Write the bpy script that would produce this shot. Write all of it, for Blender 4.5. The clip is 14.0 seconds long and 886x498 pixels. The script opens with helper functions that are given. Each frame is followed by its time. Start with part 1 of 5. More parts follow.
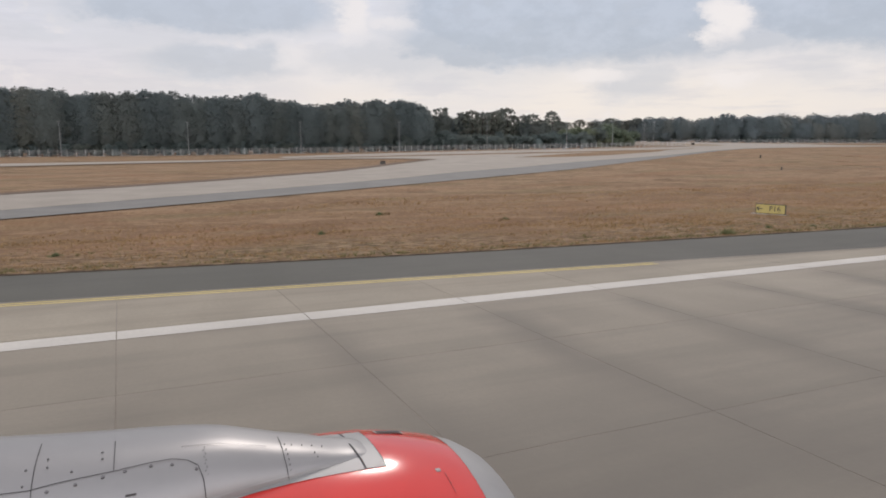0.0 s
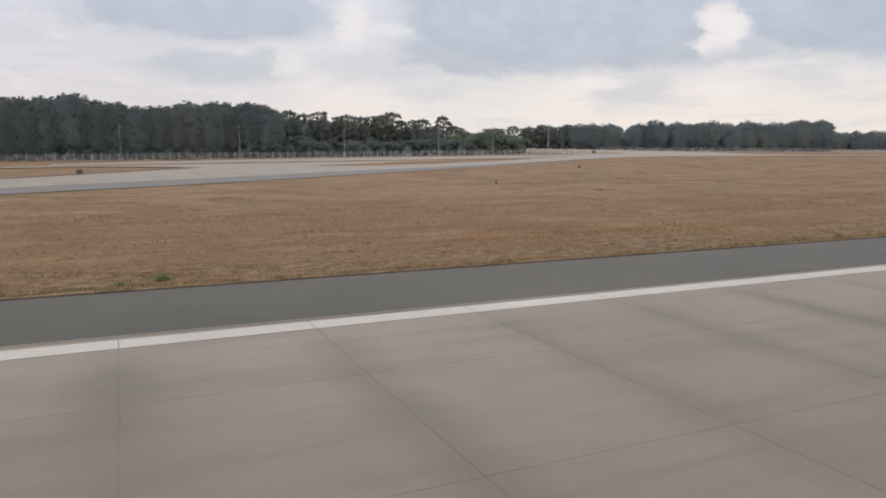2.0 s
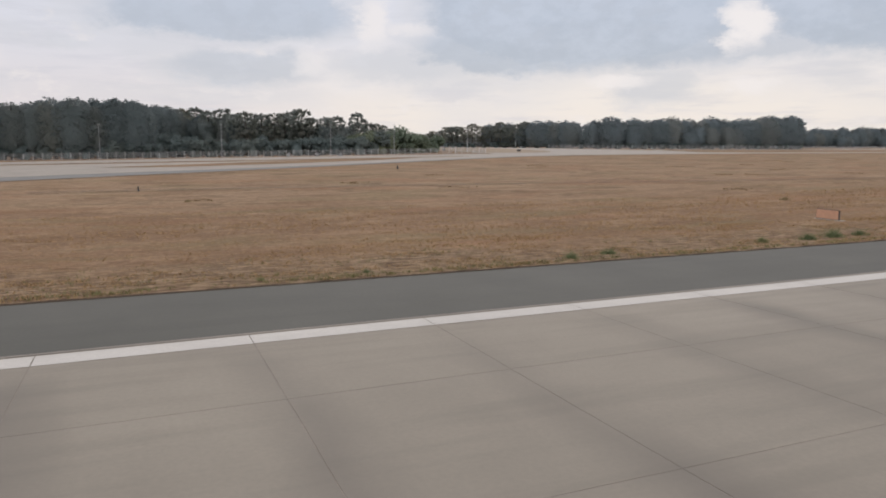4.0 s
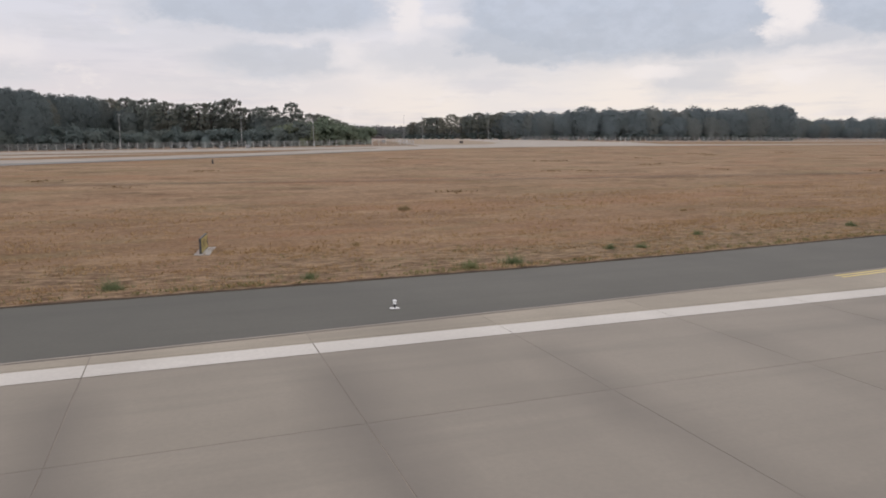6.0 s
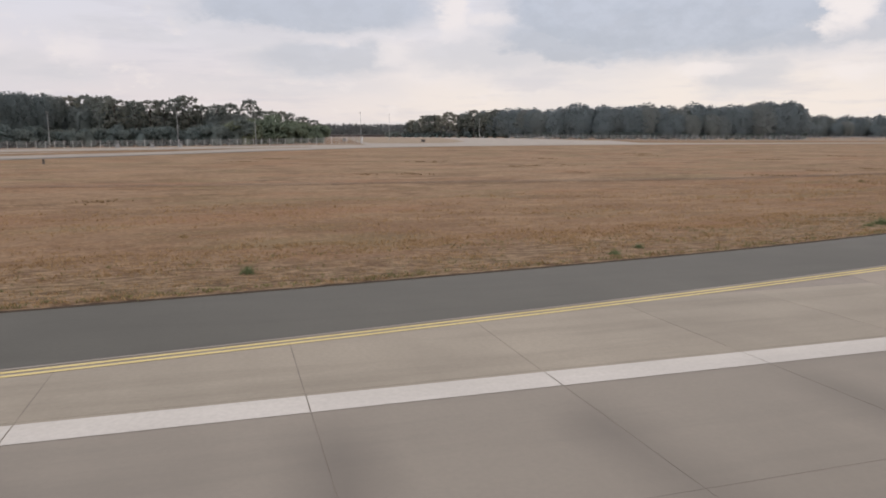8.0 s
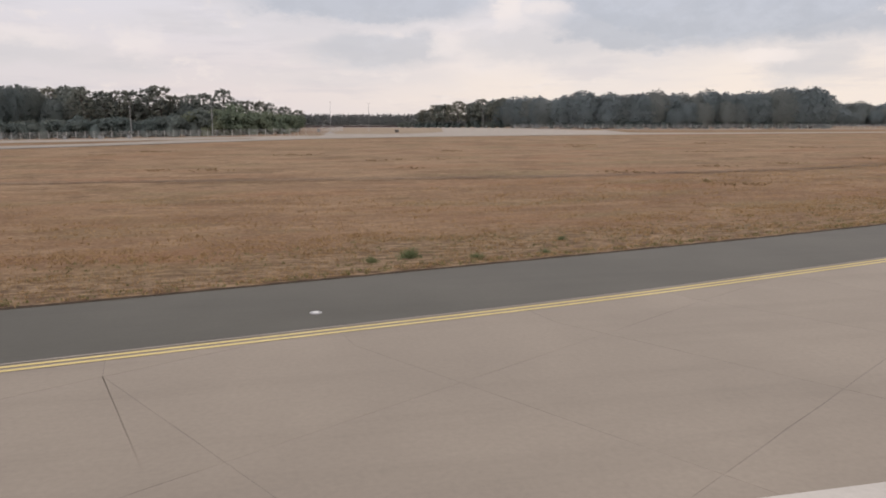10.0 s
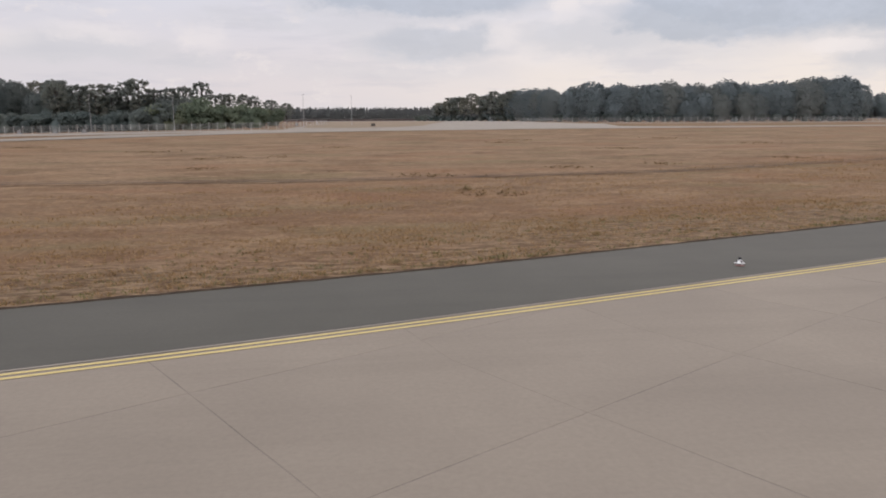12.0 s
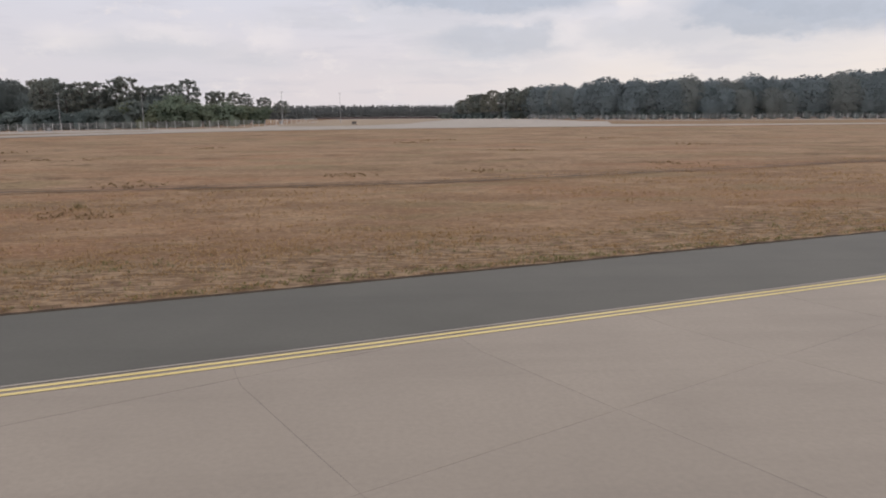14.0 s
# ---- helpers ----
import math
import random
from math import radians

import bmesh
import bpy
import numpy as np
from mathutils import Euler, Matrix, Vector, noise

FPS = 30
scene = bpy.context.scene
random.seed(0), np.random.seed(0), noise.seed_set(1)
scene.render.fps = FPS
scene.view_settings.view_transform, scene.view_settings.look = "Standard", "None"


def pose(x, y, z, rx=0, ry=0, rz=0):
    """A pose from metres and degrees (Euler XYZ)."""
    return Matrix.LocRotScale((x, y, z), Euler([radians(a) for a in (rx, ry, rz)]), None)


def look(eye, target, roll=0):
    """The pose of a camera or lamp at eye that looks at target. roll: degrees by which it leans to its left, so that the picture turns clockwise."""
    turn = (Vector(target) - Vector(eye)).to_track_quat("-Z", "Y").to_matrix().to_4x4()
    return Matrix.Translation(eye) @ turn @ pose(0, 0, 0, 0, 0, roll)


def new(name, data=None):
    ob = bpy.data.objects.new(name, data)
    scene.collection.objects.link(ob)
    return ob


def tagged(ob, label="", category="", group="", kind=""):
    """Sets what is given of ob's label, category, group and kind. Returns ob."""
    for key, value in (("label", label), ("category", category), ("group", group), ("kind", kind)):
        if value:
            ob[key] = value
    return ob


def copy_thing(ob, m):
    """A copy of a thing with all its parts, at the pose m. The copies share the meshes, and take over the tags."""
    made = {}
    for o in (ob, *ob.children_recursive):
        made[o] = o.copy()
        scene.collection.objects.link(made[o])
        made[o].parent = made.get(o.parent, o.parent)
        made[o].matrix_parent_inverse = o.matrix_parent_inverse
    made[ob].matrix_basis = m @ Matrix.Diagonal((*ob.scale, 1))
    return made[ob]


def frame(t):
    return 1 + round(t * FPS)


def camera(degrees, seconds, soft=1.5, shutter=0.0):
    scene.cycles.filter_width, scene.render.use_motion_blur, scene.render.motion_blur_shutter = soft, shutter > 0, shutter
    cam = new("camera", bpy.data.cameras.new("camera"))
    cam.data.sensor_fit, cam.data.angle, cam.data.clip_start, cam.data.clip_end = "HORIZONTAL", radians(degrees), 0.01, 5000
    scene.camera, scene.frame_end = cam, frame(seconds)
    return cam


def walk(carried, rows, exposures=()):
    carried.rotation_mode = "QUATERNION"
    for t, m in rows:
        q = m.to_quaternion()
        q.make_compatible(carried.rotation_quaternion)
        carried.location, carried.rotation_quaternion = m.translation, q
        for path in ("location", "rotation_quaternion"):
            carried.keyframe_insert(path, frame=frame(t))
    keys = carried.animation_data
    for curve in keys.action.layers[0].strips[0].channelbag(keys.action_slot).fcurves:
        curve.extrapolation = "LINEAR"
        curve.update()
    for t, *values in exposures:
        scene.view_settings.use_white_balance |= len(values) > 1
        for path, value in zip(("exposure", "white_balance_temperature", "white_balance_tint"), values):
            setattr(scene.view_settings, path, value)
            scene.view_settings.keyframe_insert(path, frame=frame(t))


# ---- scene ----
cam = camera(63.78, 14.0, soft=1.8, shutter=0.0)
PATH = [
    (0.0, 0.000, -1.169, 4.806, 81.869, 0.243, -24.293),
    (0.5, 15.648, -1.093, 4.806, 81.873, 0.090, -24.370),
    (1.0, 30.831, -0.998, 4.806, 82.034, 0.113, -24.446),
    (1.5, 45.572, -0.898, 4.806, 82.434, -0.062, -24.500),
    (2.0, 59.852, -0.783, 4.806, 82.415, -0.024, -24.493),
    (2.5, 73.660, -0.642, 4.806, 82.502, 0.056, -24.256),
    (3.0, 86.987, -0.459, 4.806, 82.411, 0.012, -23.919),
    (3.5, 99.809, -0.227, 4.806, 82.365, 0.116, -23.480),
    (4.0, 112.239, 0.059, 4.806, 82.343, 0.171, -22.861),
    (4.5, 124.111, 0.447, 4.806, 82.166, 0.198, -22.276),
    (5.0, 135.513, 0.919, 4.806, 81.992, 0.206, -21.611),
    (5.5, 146.420, 1.485, 4.806, 81.824, 0.199, -20.897),
    (6.0, 156.830, 2.148, 4.806, 81.692, 0.184, -20.139),
    (6.5, 166.736, 2.903, 4.806, 81.597, 0.126, -19.344),
    (7.0, 176.139, 3.799, 4.806, 81.705, 0.211, -18.505),
    (7.5, 185.038, 4.759, 4.806, 81.821, 0.127, -17.636),
    (8.0, 193.436, 5.789, 4.806, 81.577, 0.128, -16.592),
    (8.5, 201.870, 6.976, 4.806, 81.469, 0.137, -15.593),
    (9.0, 210.064, 8.301, 4.806, 81.263, 0.181, -14.533),
    (9.5, 218.094, 9.785, 4.806, 81.039, 0.240, -13.450),
    (10.0, 225.974, 11.442, 4.806, 80.821, 0.302, -12.353),
    (10.5, 233.678, 13.249, 4.806, 80.613, 0.351, -11.254),
    (11.0, 241.225, 15.204, 4.806, 80.541, 0.399, -10.167),
    (11.5, 248.659, 17.308, 4.806, 80.419, 0.397, -9.085),
    (12.0, 256.026, 19.550, 4.806, 80.326, 0.379, -7.965),
    (12.5, 263.330, 21.940, 4.806, 80.231, 0.417, -6.807),
    (13.0, 270.549, 24.484, 4.806, 80.141, 0.414, -5.544),
    (13.5, 277.652, 27.167, 4.806, 80.167, 0.498, -4.274),
    (14.0, 284.629, 29.987, 4.806, 80.170, 0.396, -3.032),
]
walk(cam, [(t, pose(*p)) for t, *p in PATH], exposures=[(0, -0.14, 6520, 15), (4, -0.14, 6500, 15), (7, -0.14, 6600, 17), (8, -0.14, 6640, 17), (10.4, -0.13, 6850, 18),
                                                        (11, -0.14, 6740, 18), (12.5, -0.17, 6540, 17), (14, -0.17, 6520, 17)])

# ---- world and sun ----
world = bpy.data.worlds.new("overcast_sky")
scene.world = world
world.use_nodes = True
wn, wl = world.node_tree.nodes, world.node_tree.links
wn.clear()


def wnode(kind, **props):
    n = wn.new(kind)
    for k, v in props.items():
        if k == "op":
            n.operation = v
        else:
            n.inputs[k if not k.startswith("i") else int(k[1:])].default_value = v
    return n


def wmath(op, a, b=None):
    n = wn.new("ShaderNodeMath")
    n.operation = op
    for i, v in enumerate((a, b)):
        if v is None:
            continue
        if isinstance(v, (int, float)):
            n.inputs[i].default_value = v
        else:
            wl.new(v, n.inputs[i])
    return n.outputs[0]


def wmix(fac, a, b):
    n = wn.new("ShaderNodeMix")
    n.data_type = "RGBA"
    if isinstance(fac, (int, float)):
        n.inputs[0].default_value = fac
    else:
        wl.new(fac, n.inputs[0])
    for i, v in ((6, a), (7, b)):
        if isinstance(v, tuple):
            n.inputs[i].default_value = (*v, 1)
        else:
            wl.new(v, n.inputs[i])
    return n.outputs[2]


def wramp(v, lo, hi):
    n = wn.new("ShaderNodeMapRange")
    n.interpolation_type = "SMOOTHSTEP"
    n.inputs[1].default_value, n.inputs[2].default_value = lo, hi
    wl.new(v, n.inputs[0])
    return n.outputs[0]


SUN_AZ, SUN_EL = radians(30), radians(41)      # azimuth from +y towards +x
coord = wn.new("ShaderNodeTexCoord")
sep = wn.new("ShaderNodeSeparateXYZ")
wl.new(coord.outputs["Generated"], sep.inputs[0])
dx, dy, dz = sep.outputs
az = wmath("MULTIPLY", wmath("ARCTAN2", dx, dy), 57.29578)      # degrees, right positive
el = wmath("MULTIPLY", wmath("ARCSINE", dz), 57.29578)


def wnoise(sx, sz, scale, detail, rough=0.55, offs=0.0):
    c = wn.new("ShaderNodeCombineXYZ")
    wl.new(wmath("MULTIPLY", dx, sx), c.inputs[0])
    wl.new(wmath("MULTIPLY", dy, sx), c.inputs[1])
    wl.new(wmath("ADD", wmath("MULTIPLY", dz, sz), offs), c.inputs[2])
    n = wnode("ShaderNodeTexNoise", Scale=scale, Detail=detail, Roughness=rough)
    wl.new(c.outputs[0], n.inputs["Vector"])
    return n.outputs[0]


n_big = wnoise(1.0, 2.6, 3.0, 5, 0.55)
n_mid = wnoise(1.0, 2.2, 9.0, 6, 0.6, 3.0)
n_fine = wnoise(1.0, 1.8, 24.0, 6, 0.62, 7.0)
n_curl = wnoise(1.0, 1.6, 60.0, 5, 0.62, 11.0)


def centred(v, k):
    return wmath("MULTIPLY", wmath("SUBTRACT", v, 0.5), k)


# the outlines wander at three scales: bays, billows and curls
az_w = wmath("ADD", wmath("ADD", az, centred(n_mid, 4.5)), wmath("ADD", centred(n_fine, 3.0), centred(n_curl, 1.0)))
el_w = wmath("ADD", wmath("ADD", el, centred(n_mid, 1.6)), wmath("ADD", centred(n_fine, 1.5), centred(n_curl, 0.6)))


def blob(a0, e0, ra, re, soft=0.25):
    """A cloud's outline: 1 inside an uneven ellipse round azimuth a0, elevation e0."""
    u = wmath("DIVIDE", wmath("SUBTRACT", az_w, a0), ra)
    v = wmath("DIVIDE", wmath("SUBTRACT", el_w, e0), re)
    r = wmath("POWER", wmath("ADD", wmath("POWER", wmath("ABSOLUTE", u), 2.6), wmath("POWER", wmath("ABSOLUTE", v), 2.6)), 1 / 2.6)
    return wmath("SUBTRACT", 1.0, wramp(r, 1 - soft, 1 + soft))


def heap(rows, join="MAXIMUM"):
    out = None
    for a0, e0, ra, re, depth, soft in rows:
        b = wmath("MULTIPLY", blob(a0, e0, ra, re, soft), depth)
        out = b if out is None else wmath(join, out, b)
    return out


# grey undersides of the cloud decks: azimuth, elevation, half sizes in degrees, depth, softness
DECKS = [(6.6, 10.3, 10.2, 2.1, 0.9, 0.28), (4.0, 12.9, 12, 2.2, 0.8, 0.3), (7.5, 6.5, 6.0, 1.3, 0.75, 0.4), (1.0, 7.6, 3.6, 0.8, 0.3, 0.6),
         (19.5, 6.6, 6.0, 1.3, 0.55, 0.45), (22.0, 8.8, 4.6, 1.3, 0.35, 0.6), (33.5, 11.3, 13.0, 5.3, 0.95, 0.2), (28.5, 7.8, 9.0, 1.9, 0.9, 0.3), (40.0, 9.4, 6.5, 3.4, 0.9, 0.25),
         (56.0, 10.9, 10.4, 4.8, 0.95, 0.2), (46.0, 7.5, 4.5, 1.0, 0.75, 0.4), (38.6, 4.9, 2.9, 1.4, 0.55, 0.4), (51.5, 5.3, 1.7, 1.0, 0.25, 0.5), (26.0, 5.6, 6.0, 0.8, 0.3, 0.7),
         (-4.4, 7.8, 1.9, 0.6, 0.4, 0.5), (-8.0, 8.2, 2.6, 0.6, 0.25, 0.6), (-18.5, 5.6, 6.0, 0.9, 0.4, 0.5), (-11.0, 5.0, 3.4, 0.7, 0.3, 0.6), (4.0, 4.4, 7.0, 0.6, 0.22, 0.7),
         (70, 9.5, 6, 2.6, 0.6, 0.3), (92, 14, 16, 4, 0.9, 0.3), (-36, 12.6, 12, 2.5, 0.6, 0.4), (20, 26, 34, 8, 0.8, 0.4), (-60, 22, 22, 6, 0.7, 0.4)]
# white sunlit heads and the breach where the sun comes through
HEADS = [(17.3, 10.0, 1.1, 1.6, 0.75, 0.6), (19.8, 9.4, 2.0, 0.4, 0.5, 0.8), (12.6, 6.9, 1.3, 0.9, 0.5, 0.7), (36.0, 5.2, 2.0, 0.45, 0.7, 0.6), (45.4, 4.8, 1.5, 0.6, 0.7, 0.6),
         (53.5, 5.2, 1.2, 0.8, 0.3, 0.7), (-10.0, 6.6, 1.4, 0.8, 0.45, 0.8), (-17.5, 6.7, 3.2, 0.55, 0.45, 0.7), (-24.0, 6.1, 2.2, 0.7, 0.45, 0.7), (15.0, 5.4, 2.4, 0.8, 0.3, 0.9)]
dark = heap(DECKS)
gap = blob(45.0, 9.1, 1.4, 1.5, 0.5)
dark = wmath("MULTIPLY", dark, wmath("SUBTRACT", 1.0, wmath("MULTIPLY", gap, 0.97)))
sky = wn.new("ShaderNodeTexSky")
sky.sky_type, sky.sun_disc, sky.sun_elevation, sky.sun_rotation = "NISHITA", False, SUN_EL, SUN_AZ
sky_dim = wn.new("ShaderNodeVectorMath")
sky_dim.operation = "SCALE"
sky_dim.inputs[3].default_value = 0.08
wl.new(sky.outputs[0], sky_dim.inputs[0])
low_tone = wmix(wramp(az, -6.0, 26.0), (0.825, 0.795, 0.795), (0.965, 0.912, 0.825))
bright = wmix(wramp(el, 3.0, 11.0), low_tone, (0.790, 0.825, 0.880))
grey = wmix(wramp(wmath("ADD", el, centred(n_mid, 2.4)), 5.0, 13.0), (0.468, 0.545, 0.618), (0.520, 0.613, 0.718))
veil = wmix(wmath("MULTIPLY", wramp(n_big, 0.42, 0.66), 0.45), bright, (0.745, 0.765, 0.805))
# thin streaky layers and curled white billows in the open sky
streaks = wnoise(1.0, 7.0, 7.0, 6, 0.6, 21.0)
veil = wmix(wmath("MULTIPLY", wramp(streaks, 0.47, 0.68), 0.4), veil, (0.64, 0.66, 0.71))
veil = wmix(wmath("MULTIPLY", wramp(n_fine, 0.50, 0.66), wmath("MULTIPLY", wramp(n_mid, 0.44, 0.6), 0.55)), veil, (0.95, 0.915, 0.87))
# sunlit rims just outside the grey decks, and paler billows inside them
rim = wmath("MULTIPLY", wmath("MULTIPLY", dark, wmath("SUBTRACT", 1.0, dark)), 1.1)
billow = wmath("MULTIPLY", wramp(wmath("ADD", n_mid, centred(n_curl, 0.35)), 0.44, 0.62), 0.42)
grey = wmix(billow, grey, (0.597, 0.678, 0.772))
belly = wmath("MULTIPLY", wramp(dark, 0.55, 0.9), wramp(n_fine, 0.40, 0.62))
grey = wmix(wmath("MULTIPLY", belly, 0.35), grey, (0.412, 0.485, 0.558))
cloudy = wmix(wmath("MULTIPLY", dark, 0.95), veil, grey)
cloudy = wmix(rim, cloudy, (0.93, 0.90, 0.86))
cloudy = wmix(heap(HEADS), cloudy, (0.98, 0.95, 0.91))
cloudy = wmix(wmath("MULTIPLY", gap, 0.85), cloudy, (1.0, 0.97, 0.92))
cover = wmix(0.93, sky_dim.outputs[0], cloudy)
bg = wnode("ShaderNodeBackground", Strength=1.0)
# sky opposite the sun, out of view, brightened low down as added fill light
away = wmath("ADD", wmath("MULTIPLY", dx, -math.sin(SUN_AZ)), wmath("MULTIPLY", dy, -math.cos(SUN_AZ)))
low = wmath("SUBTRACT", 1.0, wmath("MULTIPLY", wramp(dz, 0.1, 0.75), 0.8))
sky_fill = wmath("ADD", 1.0, wmath("MULTIPLY", wmath("MULTIPLY", wramp(away, -0.1, 0.7), low), 2.6))
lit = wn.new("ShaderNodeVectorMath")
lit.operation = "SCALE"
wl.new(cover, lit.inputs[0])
wl.new(sky_fill, lit.inputs[3])
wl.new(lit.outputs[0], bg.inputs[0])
wo = wn.new("ShaderNodeOutputWorld")
wl.new(bg.outputs[0], wo.inputs[0])

sun_data = bpy.data.lights.new("sun", "SUN")
sun_data.energy, sun_data.angle, sun_data.color = 1.0, radians(8), (1.0, 0.95, 0.88)
sun = new("sun", sun_data)
sun.matrix_world = look((0, 0, 60), (-math.sin(SUN_AZ) * math.cos(SUN_EL), -math.cos(SUN_AZ) * math.cos(SUN_EL), 60 - math.sin(SUN_EL)))


# ---- materials ----
def material(name, rough=0.8, metal=0.0):
    m = bpy.data.materials.new(name)
    m.use_nodes = True
    n, l = m.node_tree.nodes, m.node_tree.links
    b = n["Principled BSDF"]
    b.inputs["Roughness"].default_value, b.inputs["Metallic"].default_value = rough, metal
    return m, n, l, b


def plain(name, col, rough=0.6, metal=0.0, vary=0.12, scale=8.0):
    """A surface of one paint with slight blotches."""
    m, n, l, b = material(name, rough, metal)
    tex = noise_tex(n, l, scale, 5)
    ramp = two_tone(n, l, tex, [c * (1 - vary) for c in col], [c * (1 + vary) for c in col])
    l.new(ramp, b.inputs["Base Color"])
    return m


def obj_coord(n):
    return n.new("ShaderNodeTexCoord").outputs["Object"]


def noise_tex(n, l, scale, detail=6, rough=0.6, stretch=(1, 1, 1), offs=(0, 0, 0)):
    mp = n.new("ShaderNodeMapping")
    mp.inputs["Scale"].default_value = stretch
    mp.inputs["Location"].default_value = offs
    l.new(obj_coord(n), mp.inputs[0])
    t = n.new("ShaderNodeTexNoise")
    t.inputs["Scale"].default_value, t.inputs["Detail"].default_value, t.inputs["Roughness"].default_value = scale, detail, rough
    l.new(mp.outputs[0], t.inputs["Vector"])
    return t.outputs[0]


def two_tone(n, l, fac, a, b, lo=0.3, hi=0.7):
    r = n.new("ShaderNodeValToRGB")
    r.color_ramp.elements[0].position, r.color_ramp.elements[1].position = lo, hi
    r.color_ramp.elements[0].color, r.color_ramp.elements[1].color = (*a, 1), (*b, 1)
    l.new(fac, r.inputs[0])
    return r.outputs[0]


def blend(n, l, fac, a, b, mode="MIX"):
    x = n.new("ShaderNodeMix")
    x.data_type, x.blend_type = "RGBA", mode
    if isinstance(fac, (int, float)):
        x.inputs[0].default_value = fac
    else:
        l.new(fac, x.inputs[0])
    for i, v in ((6, a), (7, b)):
        if isinstance(v, tuple):
            x.inputs[i].default_value = (*v, 1)
        else:
            l.new(v, x.inputs[i])
    return x.outputs[2]


def span(n, l, v, lo, hi, a=0.0, b=1.0):
    r = n.new("ShaderNodeMapRange")
    r.inputs[1].default_value, r.inputs[2].default_value, r.inputs[3].default_value, r.inputs[4].default_value = lo, hi, a, b
    l.new(v, r.inputs[0])
    return r.outputs[0]


def relief(n, l, b, height, strength=0.3, dist=0.05):
    bp = n.new("ShaderNodeBump")
    bp.inputs["Strength"].default_value, bp.inputs["Distance"].default_value = strength, dist
    l.new(height, bp.inputs["Height"])
    l.new(bp.outputs[0], b.inputs["Normal"])


def concrete(name, lo, hi, rubber=0.0, tile=0.0, dry=0.85, touchdown=False):
    """Pavement: fine grain, broad stains, streaks along the traffic, and a tone for each slab."""
    m, n, l, b = material(name, dry)
    geo = n.new("ShaderNodeNewGeometry").outputs["Position"]

    def tex(scale, detail, stretch=(1, 1, 1), offs=(0, 0, 0), rough=0.6):
        mp = n.new("ShaderNodeMapping")
        mp.inputs["Scale"].default_value, mp.inputs["Location"].default_value = stretch, offs
        l.new(geo, mp.inputs[0])
        t = n.new("ShaderNodeTexNoise")
        t.inputs["Scale"].default_value, t.inputs["Detail"].default_value, t.inputs["Roughness"].default_value = scale, detail, rough
        l.new(mp.outputs[0], t.inputs["Vector"])
        return t.outputs[0]

    grain, broad = tex(9, 8), tex(0.22, 6, (1, 1, 1), (3, 9, 0))
    streak = tex(0.5, 5, (0.18, 1.6, 1), (0, 5, 0))
    col = two_tone(n, l, broad, lo, hi)
    col = blend(n, l, span(n, l, grain, 0.35, 0.75, 0.0, 0.35), col, tuple(c * 0.7 for c in lo))
    if rubber:
        col = blend(n, l, span(n, l, streak, 0.48, 0.72, 0.0, rubber), col, tuple(c * 0.5 for c in lo))
        # soft sweeps of turning tyres
        cross = tex(0.16, 5, (1.3, 0.5, 1), (11, 2, 0))
        col = blend(n, l, span(n, l, cross, 0.48, 0.70, 0.0, rubber * 0.8), col, tuple(c * 0.62 for c in lo))
    if touchdown:
        # tyre rubber laid down towards the runway's middle where aircraft land
        sx = n.new("ShaderNodeSeparateXYZ")
        l.new(geo, sx.inputs[0])

        def times(p, q):
            k = n.new("ShaderNodeMath")
            k.operation = "MULTIPLY"
            l.new(p, k.inputs[0])
            l.new(q, k.inputs[1])
            return k.outputs[0]

        amount = times(span(n, l, sx.outputs[1], 17.0, 5.0, 0.0, 1.0), span(n, l, sx.outputs[0], 110.0, 10.0, 0.25, 1.0))
        worn = times(amount, span(n, l, tex(0.35, 6, (0.3, 1.3, 1), (8, 1, 0)), 0.25, 0.6, 0.35, 0.8))
        col = blend(n, l, worn, col, (0.082, 0.074, 0.062))
        # the swept surface inside the edge line is greyer than the strip outside it
        inside = times(span(n, l, sx.outputs[1], 18.9, 18.4, 0.0, 1.0), span(n, l, sx.outputs[0], 120.0, 175.0, 0.25, 0.55))
        col = blend(n, l, inside, col, (0.184, 0.162, 0.138))
        # damp dark stains creeping out of the cross joints, every 5 m
        near = n.new("ShaderNodeMath")
        near.operation = "PINGPONG"
        near.inputs[1].default_value = 2.5
        shift = n.new("ShaderNodeMath")
        l.new(span(n, l, tex(0.3, 3, (0.6, 0.6, 1), (4, 8, 0)), 0.3, 0.7, 0.0, 0.7), shift.inputs[1])
        l.new(sx.outputs[0], shift.inputs[0])
        l.new(shift.outputs[0], near.inputs[0])
        seep = times(span(n, l, near.outputs[0], 1.15, 0.1, 0.0, 1.0), span(n, l, tex(0.12, 4, (0.6, 0.35, 1), (2, 31, 0)), 0.38, 0.58, 0.10, 0.68))
        seep = times(seep, span(n, l, sx.outputs[1], 18.2, 16.4, 0.0, 1.0))
        col = blend(n, l, seep, col, (0.125, 0.108, 0.089))
    if tile:
        inf = n.new("ShaderNodeObjectInfo").outputs["Random"]
        col = blend(n, l, span(n, l, inf, 0, 1, 0, tile), col, tuple(c * 0.62 for c in lo))
    l.new(col, b.inputs["Base Color"])
    relief(n, l, b, grain, 0.25, 0.01)
    return m


